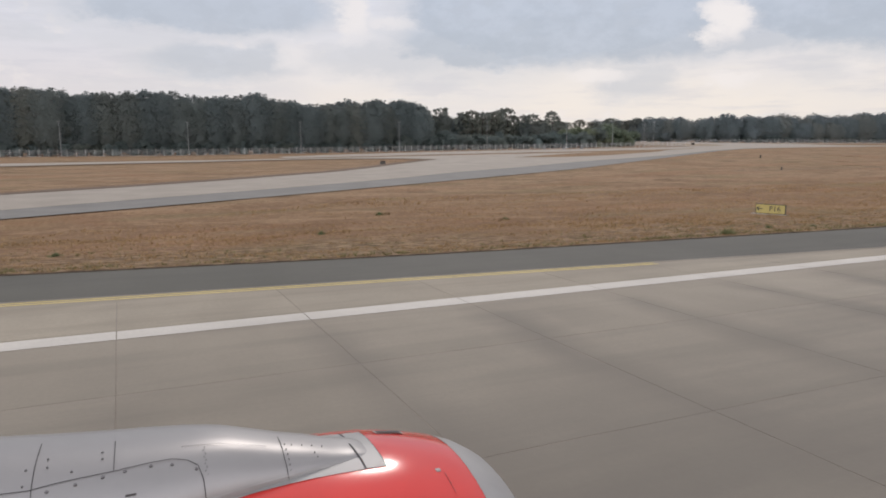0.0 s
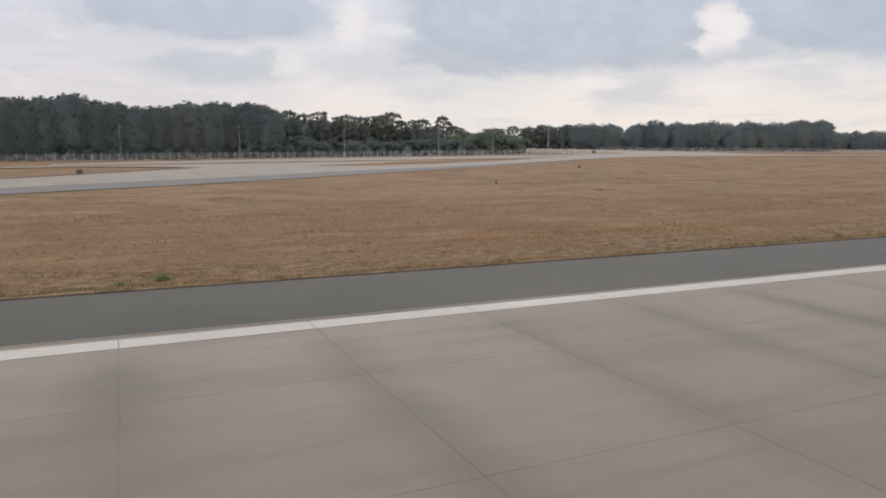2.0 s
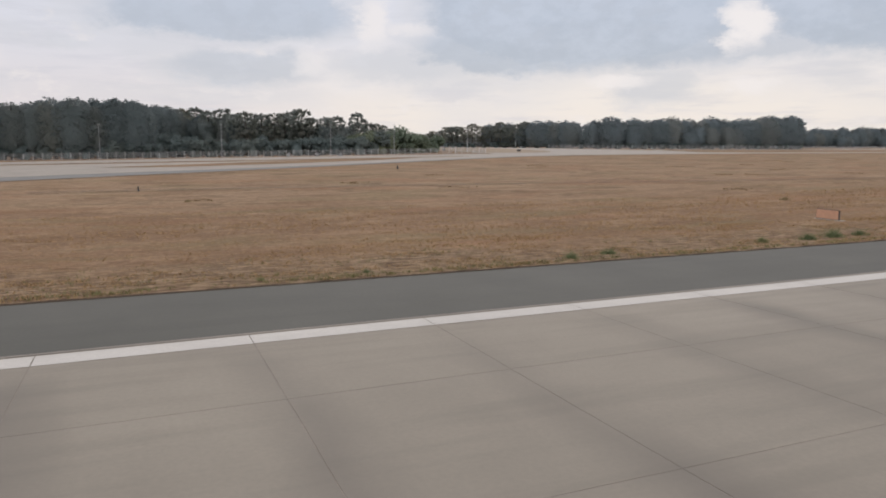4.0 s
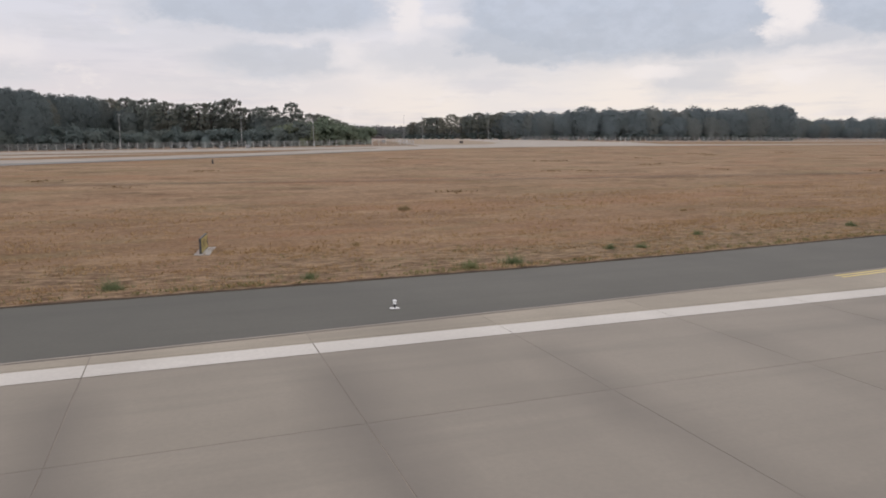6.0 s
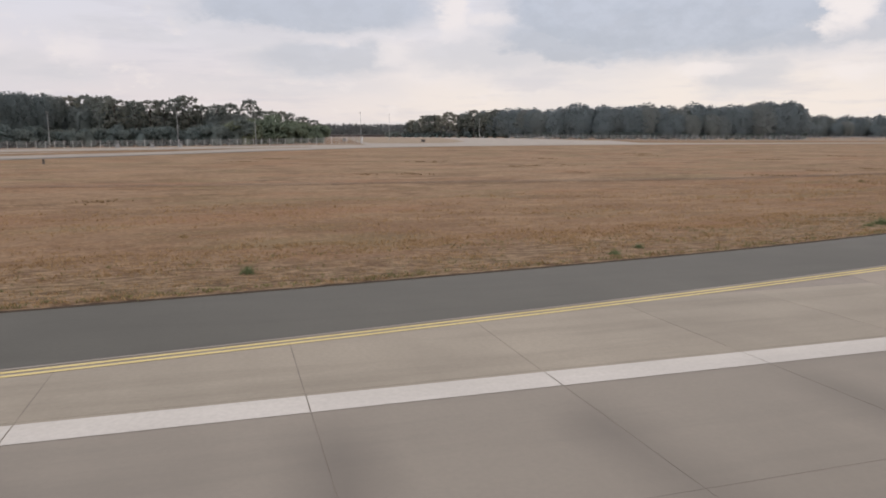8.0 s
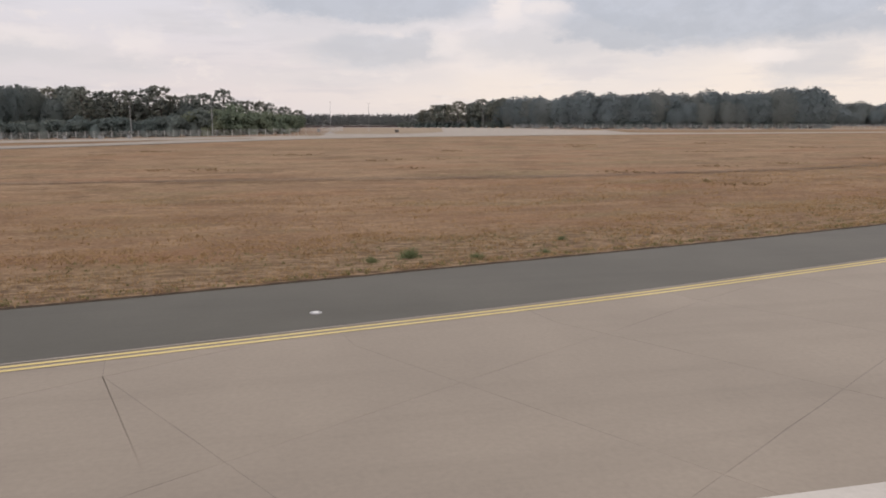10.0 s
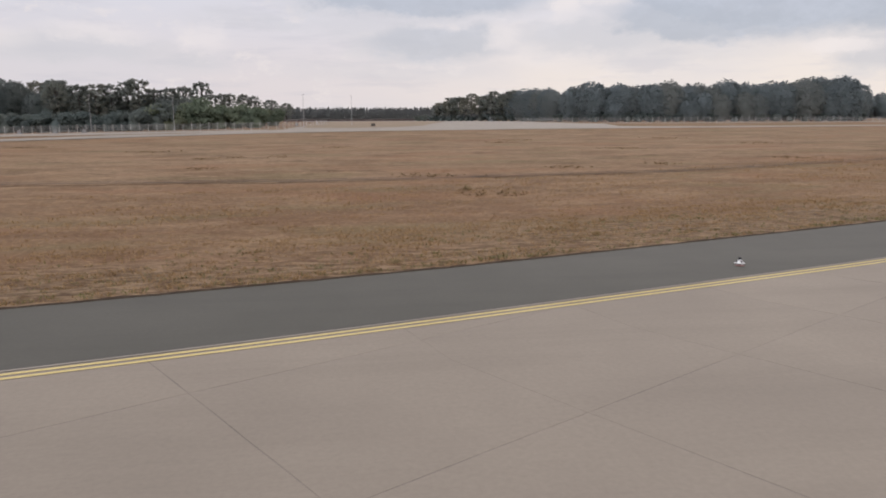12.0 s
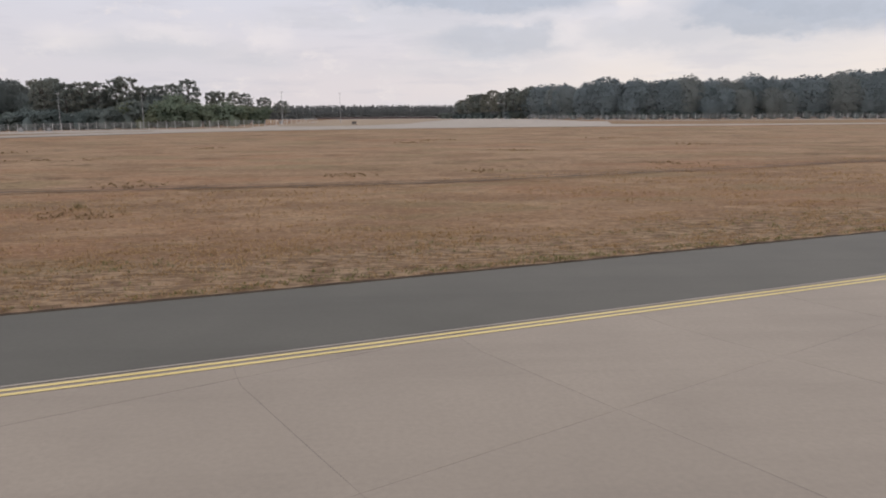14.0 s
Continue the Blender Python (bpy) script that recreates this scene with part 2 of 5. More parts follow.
M_CONC = concrete("runway_concrete", (0.268, 0.229, 0.174), (0.338, 0.291, 0.222), rubber=0.45, tile=0.26, touchdown=True)
M_TAXI = concrete("taxiway_concrete", (0.252, 0.211, 0.166), (0.300, 0.252, 0.197), rubber=0.2, tile=0.10)
M_SEAL = concrete("joint_sealant", (0.168, 0.142, 0.115), (0.270, 0.228, 0.183))
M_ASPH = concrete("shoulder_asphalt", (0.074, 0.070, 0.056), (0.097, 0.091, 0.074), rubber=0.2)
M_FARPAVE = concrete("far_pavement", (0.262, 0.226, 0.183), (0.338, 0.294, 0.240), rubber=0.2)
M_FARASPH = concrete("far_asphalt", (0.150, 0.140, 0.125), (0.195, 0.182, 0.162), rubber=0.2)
M_DUST = concrete("dusty_dry_ground", (0.245, 0.186, 0.128), (0.320, 0.250, 0.178))
M_DUST.node_tree.nodes["Principled BSDF"].inputs["Specular IOR Level"].default_value = 0.1
M_WHITE = concrete("white_marking", (0.460, 0.425, 0.375), (0.560, 0.522, 0.465), rubber=0.15)
M_YELLOW = concrete("yellow_marking", (0.58, 0.45, 0.17), (0.67, 0.54, 0.24), rubber=0.15)


def grass_material():
    """Sun-dried meadow: straw, rust and greyish green in patches and rows along the mowing."""
    m, n, l, b = material("dry_grass", 0.95)
    b.inputs["Specular IOR Level"].default_value = 0.12
    geo = n.new("ShaderNodeNewGeometry").outputs["Position"]

    def tex(scale, detail, stretch=(1, 1, 1), offs=(0, 0, 0), rough=0.62):
        mp = n.new("ShaderNodeMapping")
        mp.inputs["Scale"].default_value, mp.inputs["Location"].default_value = stretch, offs
        l.new(geo, mp.inputs[0])
        t = n.new("ShaderNodeTexNoise")
        t.inputs["Scale"].default_value, t.inputs["Detail"].default_value, t.inputs["Roughness"].default_value = scale, detail, rough
        l.new(mp.outputs[0], t.inputs["Vector"])
        return t.outputs[0]

    def mix(v, lo, hi, amount, colour):
        nonlocal col
        col = blend(n, l, span(n, l, v, lo, hi, 0, amount), col, colour)

    def both(p, q):
        k = n.new("ShaderNodeMath")
        k.operation = "MULTIPLY"
        l.new(p, k.inputs[0])
        l.new(q, k.inputs[1])
        return k.outputs[0]

    attr = n.new("ShaderNodeAttribute")
    attr.attribute_name = "edge_dist"
    wander = n.new("ShaderNodeMath")
    l.new(attr.outputs["Fac"], wander.inputs[0])
    l.new(span(n, l, tex(0.11, 4, (1, 1, 1), (9, 4, 0)), 0.25, 0.75, -4.0, 4.0), wander.inputs[1])
    dist = wander.outputs[0]
    fine, clump = tex(5.0, 8, (0.8, 1, 1)), tex(1.3, 6, (0.8, 1.1, 1), (5, 5, 0))
    patch, broad = tex(0.12, 6, (0.7, 1.2, 1), (40, 7, 0), 0.66), tex(0.035, 5, (0.8, 1.2, 1), (17, 3, 0))
    # tall rusty meadow, paling to straw far from the pavement
    col = two_tone(n, l, broad, (0.198, 0.112, 0.059), (0.256, 0.158, 0.088), 0.38, 0.62)
    mix(dist, 24, 55, 0.72, (0.320, 0.222, 0.138))
    mix(patch, 0.46, 0.60, 0.65, (0.143, 0.076, 0.038))
    mix(tex(0.2, 6, (0.6, 1.4, 1), (71, 12, 0), 0.66), 0.50, 0.62, 0.65, (0.347, 0.233, 0.137))
    mix(clump, 0.46, 0.60, 0.45, (0.122, 0.066, 0.033))
    mix(tex(0.09, 5, (0.6, 1.6, 1), (77, 21, 0)), 0.52, 0.62, 0.55, (0.161, 0.124, 0.057))
    mix(tex(0.05, 4, (0.7, 1.8, 1), (7, 91, 0)), 0.52, 0.62, 0.5, (0.244, 0.120, 0.061))
    # scars of darker growth far out
    scar = both(span(n, l, tex(0.2, 6, (0.55, 1.1, 1), (23, 61, 0), 0.68), 0.57, 0.63), span(n, l, dist, 14, 40))
    mix(scar, 0, 1, 0.75, (0.100, 0.062, 0.032))
    # mown strip along the asphalt: pale straw mulch over dark roots
    strip_mown = span(n, l, dist, 9.0, 4.5)
    mulch = two_tone(n, l, tex(2.2, 6, (0.45, 1.1, 1), (3, 8, 0)), (0.075, 0.043, 0.022), (0.304, 0.212, 0.128), 0.44, 0.58)
    col = blend(n, l, both(strip_mown, span(n, l, tex(0.4, 4, (0.5, 1.0, 1), (2, 2, 0)), 0.3, 0.6, 0.45, 0.9)), col, mulch)
    mix(fine, 0.48, 0.62, 0.45, (0.084, 0.047, 0.024))
    mix(tex(4.2, 6, (0.8, 1.0, 1), (31, 3, 0)), 0.50, 0.64, 0.45, (0.357, 0.248, 0.146))
    # pale window haze, blended into the grass colour in weak patches
    mix(tex(0.6, 5, (0.7, 1.1, 1), (13, 27, 0)), 0.3, 0.7, 0.14, (0.235, 0.192, 0.150))
    l.new(col, b.inputs["Base Color"])
    relief(n, l, b, fine, 0.8, 0.12)
    return m


M_GRASS = grass_material()


def leaf_material(name, lo, hi, trans=0.0):
    m, n, l, b = material(name, 0.85)
    b.inputs["Specular IOR Level"].default_value = 0.1
    t = noise_tex(n, l, 0.35, 4)
    r = n.new("ShaderNodeNewGeometry").outputs["Random Per Island"]
    col = two_tone(n, l, t, lo, hi)
    col = blend(n, l, span(n, l, r, 0, 1, 0, 0.25), col, tuple(c * 0.7 for c in lo))
    o = n.new("ShaderNodeObjectInfo").outputs["Random"]
    col = blend(n, l, span(n, l, o, 0.6, 1.0, 0, 0.45), col, (hi[0] * 1.2, hi[1] * 1.0, hi[2] * 0.82))
    l.new(col, b.inputs["Base Color"])
    if trans:
        # light passing through the thin leaves
        tr = n.new("ShaderNodeBsdfTranslucent")
        l.new(col, tr.inputs[0])
        mx = n.new("ShaderNodeMixShader")
        mx.inputs[0].default_value = trans
        l.new(b.outputs[0], mx.inputs[1])
        l.new(tr.outputs[0], mx.inputs[2])
        l.new(mx.outputs[0], n["Material Output"].inputs[0])
    return m


# most woodland greens are paled and blued, with haze painted into the leaf colour
M_LEAF = leaf_material("hazy_oak_leaves", (0.170, 0.204, 0.202), (0.206, 0.240, 0.232), 0.55)
M_LEAF2 = leaf_material("hazy_beech_leaves", (0.178, 0.206, 0.196), (0.216, 0.242, 0.224), 0.55)
M_LEAF3 = leaf_material("thin_crown_leaves", (0.255, 0.283, 0.255), (0.305, 0.325, 0.285), 0.6)
M_SCRUB = leaf_material("hazy_scrub_leaves", (0.142, 0.176, 0.166), (0.178, 0.212, 0.196), 0.5)
M_SCRUB2 = leaf_material("green_scrub_leaves", (0.168, 0.208, 0.150), (0.212, 0.250, 0.172), 0.5)
M_PINE = leaf_material("hazy_pine_needles", (0.150, 0.172, 0.180), (0.180, 0.202, 0.206), 0.5)
# paler again: the east wood's deeper haze is put into this colour
M_HAZELEAF = leaf_material("deep_haze_oak_leaves", (0.218, 0.258, 0.266), (0.258, 0.296, 0.298), 0.55)
M_GREENTUFT = leaf_material("green_weed", (0.125, 0.155, 0.075), (0.185, 0.205, 0.105), 0.5)
M_STRAW = leaf_material("straw_blades", (0.290, 0.185, 0.092), (0.395, 0.268, 0.142), 0.35)
M_BARK = plain("bark", (0.075, 0.062, 0.05), 0.9, 0, 0.35, 3)
M_GALV = plain("galvanised_steel", (0.32, 0.32, 0.315), 0.6, 0.3, 0.15, 4)
M_POST = plain("pale_fence_post", (0.50, 0.49, 0.47), 0.7, 0, 0.2, 3)
M_MESH = plain("wire_mesh", (0.34, 0.34, 0.33), 0.6, 0.3, 0.2, 3)
M_SIGNY = plain("sign_yellow", (0.40, 0.32, 0.105), 0.45, 0, 0.08, 5)
M_BLACK = plain("black_paint", (0.02, 0.02, 0.02), 0.5, 0, 0.1, 5)
M_GREYBOX = plain("grey_cabinet_paint", (0.06, 0.05, 0.042), 0.7, 0, 0.15, 5)
M_WHITEPAINT = plain("white_paint", (0.62, 0.61, 0.59), 0.5, 0, 0.08, 9)
M_REDPAINT = plain("faded_red_paint", (0.26, 0.13, 0.11), 0.5, 0, 0.15, 9)
M_CABINET = plain("pale_grey_cabinet", (0.20, 0.20, 0.195), 0.6, 0, 0.1, 5)
M_EDGEGREEN = leaf_material("olive_edge_grass", (0.13, 0.125, 0.055), (0.22, 0.20, 0.09), 0.4)
M_FOOT = plain("cast_concrete", (0.36, 0.34, 0.31), 0.9, 0, 0.2, 6)
M_SOIL = plain("dark_soil", (0.055, 0.038, 0.025), 0.95, 0, 0.3, 2)
M_EARTH = plain("bare_earth", (0.115, 0.075, 0.045), 0.95, 0, 0.3, 2)
M_WALLDARK = plain("dark_brown_wall", (0.05, 0.033, 0.03), 0.8, 0, 0.2, 0.3)


# ---- building helpers ----
def mesh_of(name, verts, faces, mat):
    me = bpy.data.meshes.new(name)
    me.from_pydata(verts, [], faces)
    me.update()
    if mat:
        me.materials.append(mat)
    return me


def finish(bm, name, mat):
    me = bpy.data.meshes.new(name)
    bm.to_mesh(me)
    bm.free()
    me.materials.append(mat)
    return me


def part(name, bm, mat, parent, label="", smooth=False):
    """One mesh under a thing or under a part, in the parent's own coordinates."""
    me = finish(bm, name, mat)
    if smooth:
        me.polygons.foreach_set("use_smooth", [True] * len(me.polygons))
    ob = new(name, me)
    ob.parent = parent
    if label:
        tagged(ob, label)
    return ob


def box(bm, cx, cy, cz, sx, sy, sz, bevel=0.0, rot=None):
    r = bmesh.ops.create_cube(bm, size=1.0)
    vs = r["verts"]
    bmesh.ops.scale(bm, vec=(sx, sy, sz), verts=vs)
    if bevel:
        es = list({e for v in vs for e in v.link_edges})
        out = bmesh.ops.bevel(bm, geom=es, offset=bevel, segments=2, affect="EDGES")
        vs = out["verts"]
    if rot is not None:
        bmesh.ops.rotate(bm, cent=(0, 0, 0), matrix=rot, verts=vs)
    bmesh.ops.translate(bm, vec=(cx, cy, cz), verts=vs)


def rod(bm, a, b, r0, r1, seg=8):
    a, b = Vector(a), Vector(b)
    d = b - a
    m = Matrix.Translation((a + b) / 2) @ d.to_track_quat("Z", "Y").to_matrix().to_4x4()
    bmesh.ops.create_cone(bm, cap_ends=True, segments=seg, radius1=r0, radius2=r1, depth=d.length, matrix=m)


def lathe(bm, profile, seg=24, axis="Z"):
    """Turn (radius, height) pairs round an axis."""
    rings = []
    for r, h in profile:
        ring = []
        for i in range(seg):
            a = 2 * math.pi * i / seg
            c, s = r * math.cos(a), r * math.sin(a)
            ring.append(bm.verts.new((c, s, h) if axis == "Z" else (h, c, s)))
        rings.append(ring)
    for p, q in zip(rings, rings[1:]):
        for i in range(seg):
            j = (i + 1) % seg
            bm.faces.new((p[i], p[j], q[j], q[i]))
    return rings


PROF_Y = [-9000, 64, 96, 139, 160, 203, 262, 320, 417, 640, 1070, 3200, 9000]
PROF_Z = [0, 0, 0.64, 1.7, 2.15, 3.2, 4.9, 6.4, 8.1, 10.7, 15, 30, 60]


def rise(x, y):
    """Height of the land: level by the runway, rising gently towards the woods, less so in the west."""
    g = np.interp(x, [20, 100, 235], [0.5, 0.68, 1.0])
    return np.interp(y, PROF_Y, PROF_Z) * (g + (1 - g) * np.clip((np.asarray(y, float) - 320) / 300, 0, 1))


def curve_y(pts):
    xs, ys = zip(*pts)
    return lambda x: float(np.interp(x, xs, ys))


# edges of the pavement in plan: concrete, then asphalt shoulder, then grass
INNER = [(-300, 75), (-60, 33), (-3.7, 24.6), (20.4, 22.2), (33, 20.9), (43, 20.1), (55, 19.7), (76, 19.45), (140, 19.4), (159, 20.3), (169, 20.9), (179, 21.6), (191, 23.0), (202, 24.6), (210, 25.9), (222, 28.18), (235, 30.77), (252, 35.27), (260, 37.76), (276, 42.9), (286, 46.53), (300, 51.69), (340, 67.29), (420, 100.17)]
OUTER = [(-300, 86), (-60, 38), (-4.4, 30.2), (13, 28.0), (41, 26.3), (86, 26.15), (149, 26.2), (158, 26.5), (172, 27.0), (184, 28.3), (197, 29.8), (210, 31.6), (218, 33.0), (230, 35.82), (246, 39.67), (260, 43.65), (282, 51.37), (306, 60.41), (345, 75.86), (420, 107.86)]


def smooth_curve(pts, step=2.0):
    """Round off the corners of a plan edge."""
    xs, ys = map(np.array, zip(*pts))
    gx = np.arange(xs[0], xs[-1] + step, step)
    gy = np.interp(gx, xs, ys)
    k = np.hanning(9)
    k /= k.sum()
    pad = np.concatenate([np.full(4, gy[0]), gy, np.full(4, gy[-1])])
    gs = np.convolve(pad, k, "valid")
    return lambda x: float(np.interp(x, gx, gs))


inner_y, outer_y = smooth_curve(INNER), smooth_curve(OUTER)

# vehicle track worn through the meadow
TRACK_PLAN = [(120, 93), (163, 89), (210, 83.6), (253, 80.5), (287, 84.4), (315, 95), (345, 106), (420, 136)]
# near edge of the far taxiway's shoulder
FAR_NEAR = [(-300, -60), (-60, 14), (-7.5, 56.5), (24, 77), (75, 110), (154, 167.6), (205, 203), (235, 218), (265, 228), (320, 237), (430, 244), (700, 250), (1400, 262)]

# ---- ground: one sheet to the horizon ----
gx = np.concatenate([np.linspace(-4500, -420, 16), np.arange(-400, -40, 4.0), np.arange(-40, 360, 0.85), np.arange(360, 700, 4.0), np.linspace(720, 4500, 18)])
gy = np.concatenate([np.linspace(-4500, -60, 14), np.arange(-50, 20, 10), np.arange(20, 26, 1.5), np.arange(26, 72, 0.46), np.arange(72, 130, 0.9), np.arange(130, 460, 5), np.linspace(470, 4600, 30)])
GX, GY = np.meshgrid(gx, gy)
GZ = rise(GX, GY)
edge = np.array([outer_y(x) for x in gx])[None, :]
# tufts and hollows of the uncut grass, finer than the swell of the land
swell = np.array([[noise.noise((x * 0.05, y * 0.11, 0)) * 0.10 + noise.noise((x * 0.21, y * 0.33, 5)) * 0.05 for x in gx] for y in gy])
tufts = np.array([[noise.noise((x * 0.8, y * 1.1, 8)) * 0.085 + noise.noise((x * 1.9, y * 2.3, 2)) * 0.06 if 20 < y < 130 and -45 < x < 365 else 0.0 for x in gx] for y in gy])
tufts = tufts * np.clip((GY - edge) / 10, 0.35, 1.0) * np.clip((132 - GY) / 30, 0, 1)
off = np.clip((GY - edge - 1.0) / 8, 0, 1)
far_line = np.interp(gx, [p[0] for p in FAR_NEAR], [p[1] for p in FAR_NEAR])[None, :]
track_line = np.interp(gx, [p[0] for p in TRACK_PLAN], [p[1] for p in TRACK_PLAN])[None, :]
on_track = np.exp(-((GY - track_line - 1.0) / 1.6) ** 2) * (GX > 115)
far_off = np.where(GY > far_line - 4, 0.2, 1.0)
GZ = GZ + swell * off * far_off + tufts * np.clip((GY - edge - 0.6) / 1.5, 0, 1) * far_off * (1 - 0.85 * on_track) - 0.05
GZ[GY > edge - 0.2] += 0.03
nx, ny = len(gx), len(gy)
verts = np.stack([GX, GY, GZ], -1).reshape(-1, 3).tolist()
faces = [(j * nx + i, j * nx + i + 1, (j + 1) * nx + i + 1, (j + 1) * nx + i) for j in range(ny - 1) for i in range(nx - 1)]
ground = new("ground", mesh_of("ground", verts, faces, M_GRASS))
ground.data.polygons.foreach_set("use_smooth", [True] * len(faces))
# distance from the asphalt's edge, for the mown strip
ground.data.attributes.new("edge_dist", "FLOAT", "POINT").data.foreach_set("value", (GY - edge).ravel().astype(np.float32))
tagged(ground, "wide sun-dried brown meadow between the runway and the woods", "ground", kind="structure")


def strip(name, low, high, x0, x1, step, z, mat, drape=False, lanes=2):
    """A band between two plan edges, with its rim turned down."""
    xs = np.arange(x0, x1 + step / 2, step)
    vs, fs = [], []
    for x in xs:
        a, b = low(x), high(x)
        for k in range(lanes + 1):
            y = a + (b - a) * k / lanes
            vs.append((x, y, (float(rise(x, y)) if drape else 0) + z))
    w = lanes + 1
    for i in range(len(xs) - 1):
        for k in range(lanes):
            fs.append((i * w + k, (i + 1) * w + k, (i + 1) * w + k + 1, i * w + k + 1))
    return mesh_of(name, vs, fs, mat)


def polygon(name, pts, z, mat, step=6.0):
    """A level or draped area given by its corners, cut into a grid so that it follows the land."""
    bm = bmesh.new()
    vs = [bm.verts.new((x, y, 0)) for x, y in pts]
    bm.faces.new(vs)
    lo = [min(p[i] for p in pts) for i in (0, 1)]
    hi = [max(p[i] for p in pts) for i in (0, 1)]
    for i, nrm in ((0, (1, 0, 0)), (1, (0, 1, 0))):
        c = lo[i] + step
        while c < hi[i]:
            co = (c, 0, 0) if i == 0 else (0, c, 0)
            bmesh.ops.bisect_plane(bm, geom=bm.verts[:] + bm.edges[:] + bm.faces[:], plane_co=co, plane_no=nrm)
            c += step
    for v in bm.verts:
        v.co.z = float(rise(v.co.x, v.co.y)) + z
    bmesh.ops.recalc_face_normals(bm, faces=bm.faces[:])
    me = finish(bm, name, mat)
    if me.polygons[0].normal.z < 0:
        me.flip_normals()
    return me


# runway bed, the shoulder and the marked lines
runway = tagged(new("runway", strip("runway", lambda x: -42, lambda x: inner_y(x), -300, 420, 4, -0.006, M_SEAL)),
                "worn grey concrete runway with an exit, dark sealed joints", "runway", kind="structure")
shoulder = tagged(new("shoulder", strip("shoulder", lambda x: inner_y(x) + 0.0, lambda x: outer_y(x), -300, 420, 2, -0.004, M_ASPH)),
                  "dark grey asphalt shoulder beside the concrete", "shoulder", kind="structure")
kerb = tagged(new("edge_strip", strip("edge_strip", lambda x: inner_y(x) - 0.11, lambda x: inner_y(x) - 0.01, -300, 420, 2, 0.008, M_FARPAVE, lanes=1)),
              "narrow pale concrete edge strip along the shoulder", "edge strip", kind="structure")
wv, wf = [], []
for i in range(-60, 84):
    # the paint breaks at each cross joint
    x0, x1 = 5 * i - 0.35 + 0.012, 5 * i + 4.65 - 0.012
    ya, yb = 18.25 + random.uniform(-0.012, 0.012), 19.15 + random.uniform(-0.012, 0.012)
    wv += [(x0, ya, 0.009), (x1, ya, 0.009), (x1, yb, 0.009), (x0, yb, 0.009)]
    wf.append(tuple(range(len(wv) - 4, len(wv))))
white = tagged(new("runway_edge_line", mesh_of("runway_edge_line", wv, wf, M_WHITE)), "broad worn white runway edge line", "line", kind="structure")
for nm, o0 in (("taxiway_edge_line", 0.25), ("taxiway_edge_line", 0.54)):
    for x0, x1 in ((-300, 19.7), (179.2, 420)):
        tagged(new(nm, strip(nm, lambda x: inner_y(x) - o0 - 0.14, lambda x: inner_y(x) - o0, x0, x1, 2, 0.010, M_YELLOW, lanes=1)),
               "double yellow taxiway edge line, one stripe", "line", group="taxiway edge lines", kind="structure")

# far taxiways
# inner edge of its asphalt shoulder, where the concrete begins
FAR_PALE = [(-60, 22), (-8.8, 64), (4.2, 73), (17, 81.5), (36, 95.4), (52, 109), (75, 124), (100, 142), (117, 152), (154, 173), (205, 206), (235, 219.5)]
ISLAND_NEAR = [(-64, 42), (-11, 82.5), (-1, 89.5), (13.3, 101), (34, 119), (45, 132), (56, 147), (70, 165), (78, 175)]
ISLAND_FAR = [(78, 175), (71, 185), (57, 193), (35, 192), (0, 181), (-22, 172), (-300, 130)]
far_poly = FAR_PALE + FAR_NEAR[8:] + [(1400, 300), (700, 285), (430, 276), (385, 282), (355, 310), (345, 430), (360, 690), (208, 690), (262, 440), (246, 330), (238, 248), (215, 226), (170, 213), (100, 207),
                                      (57, 202), (12, 199), (-25, 191), (-300, 150)] + ISLAND_FAR[:0:-1] + ISLAND_NEAR[::-1]
far_taxiway = tagged(new("far_taxiway", polygon("far_taxiway", far_poly, 0.06, M_FARPAVE, 12)),
                     "pale concrete taxiway crossing the meadow to the apron", "taxiway", kind="structure")
verge = [(x + 0.5, y - 0.4) for x, y in FAR_NEAR[1:9]]
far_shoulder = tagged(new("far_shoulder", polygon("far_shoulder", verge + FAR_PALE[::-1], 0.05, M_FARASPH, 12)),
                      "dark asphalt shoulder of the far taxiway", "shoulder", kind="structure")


def ribbon(name, pts, width, z, mat):
    """A narrow band along a plan line, on its left side, with an uneven rim."""
    dense = []
    for (x0, y0), (x1, y1) in zip(pts, pts[1:]):
        k = max(1, int(math.hypot(x1 - x0, y1 - y0) / 2))
        dense += [(x0 + (x1 - x0) * i / k, y0 + (y1 - y0) * i / k) for i in range(k)]
    dense.append(pts[-1])
    vs, fs = [], []
    for i, (x, y) in enumerate(dense):
        ax, ay = dense[max(0, i - 1)]
        bx, by = dense[min(len(dense) - 1, i + 1)]
        ln = math.hypot(bx - ax, by - ay)
        w = width * (1 + 0.4 * noise.noise((x * 0.2, y * 0.2, 4)))
        qx, qy = x - (by - ay) / ln * w, y + (bx - ax) / ln * w
        vs += [(x, y, float(rise(x, y)) + z), (qx, qy, float(rise(qx, qy)) + z)]
        if i:
            fs.append((2 * i - 2, 2 * i, 2 * i + 1, 2 * i - 1))
    return mesh_of(name, vs, fs, mat)


for line, w in ((ISLAND_NEAR, 3.0), (ISLAND_FAR, 4.0)):
    tagged(new("soil_edge", ribbon("soil_edge", line, w, 0.10, M_EARTH)), "dark bare soil edge of the meadow beside the far taxiway", "soil edge", kind="structure")


def meadow_polygon(pts, step):
    """An island of grass as it is far from the mown edge."""
    me = polygon("grass_island", pts, 0.10, M_GRASS, step)
    me.attributes.new("edge_dist", "FLOAT", "POINT").data.foreach_set("value", np.full(len(me.vertices), 50, np.float32))
    return me


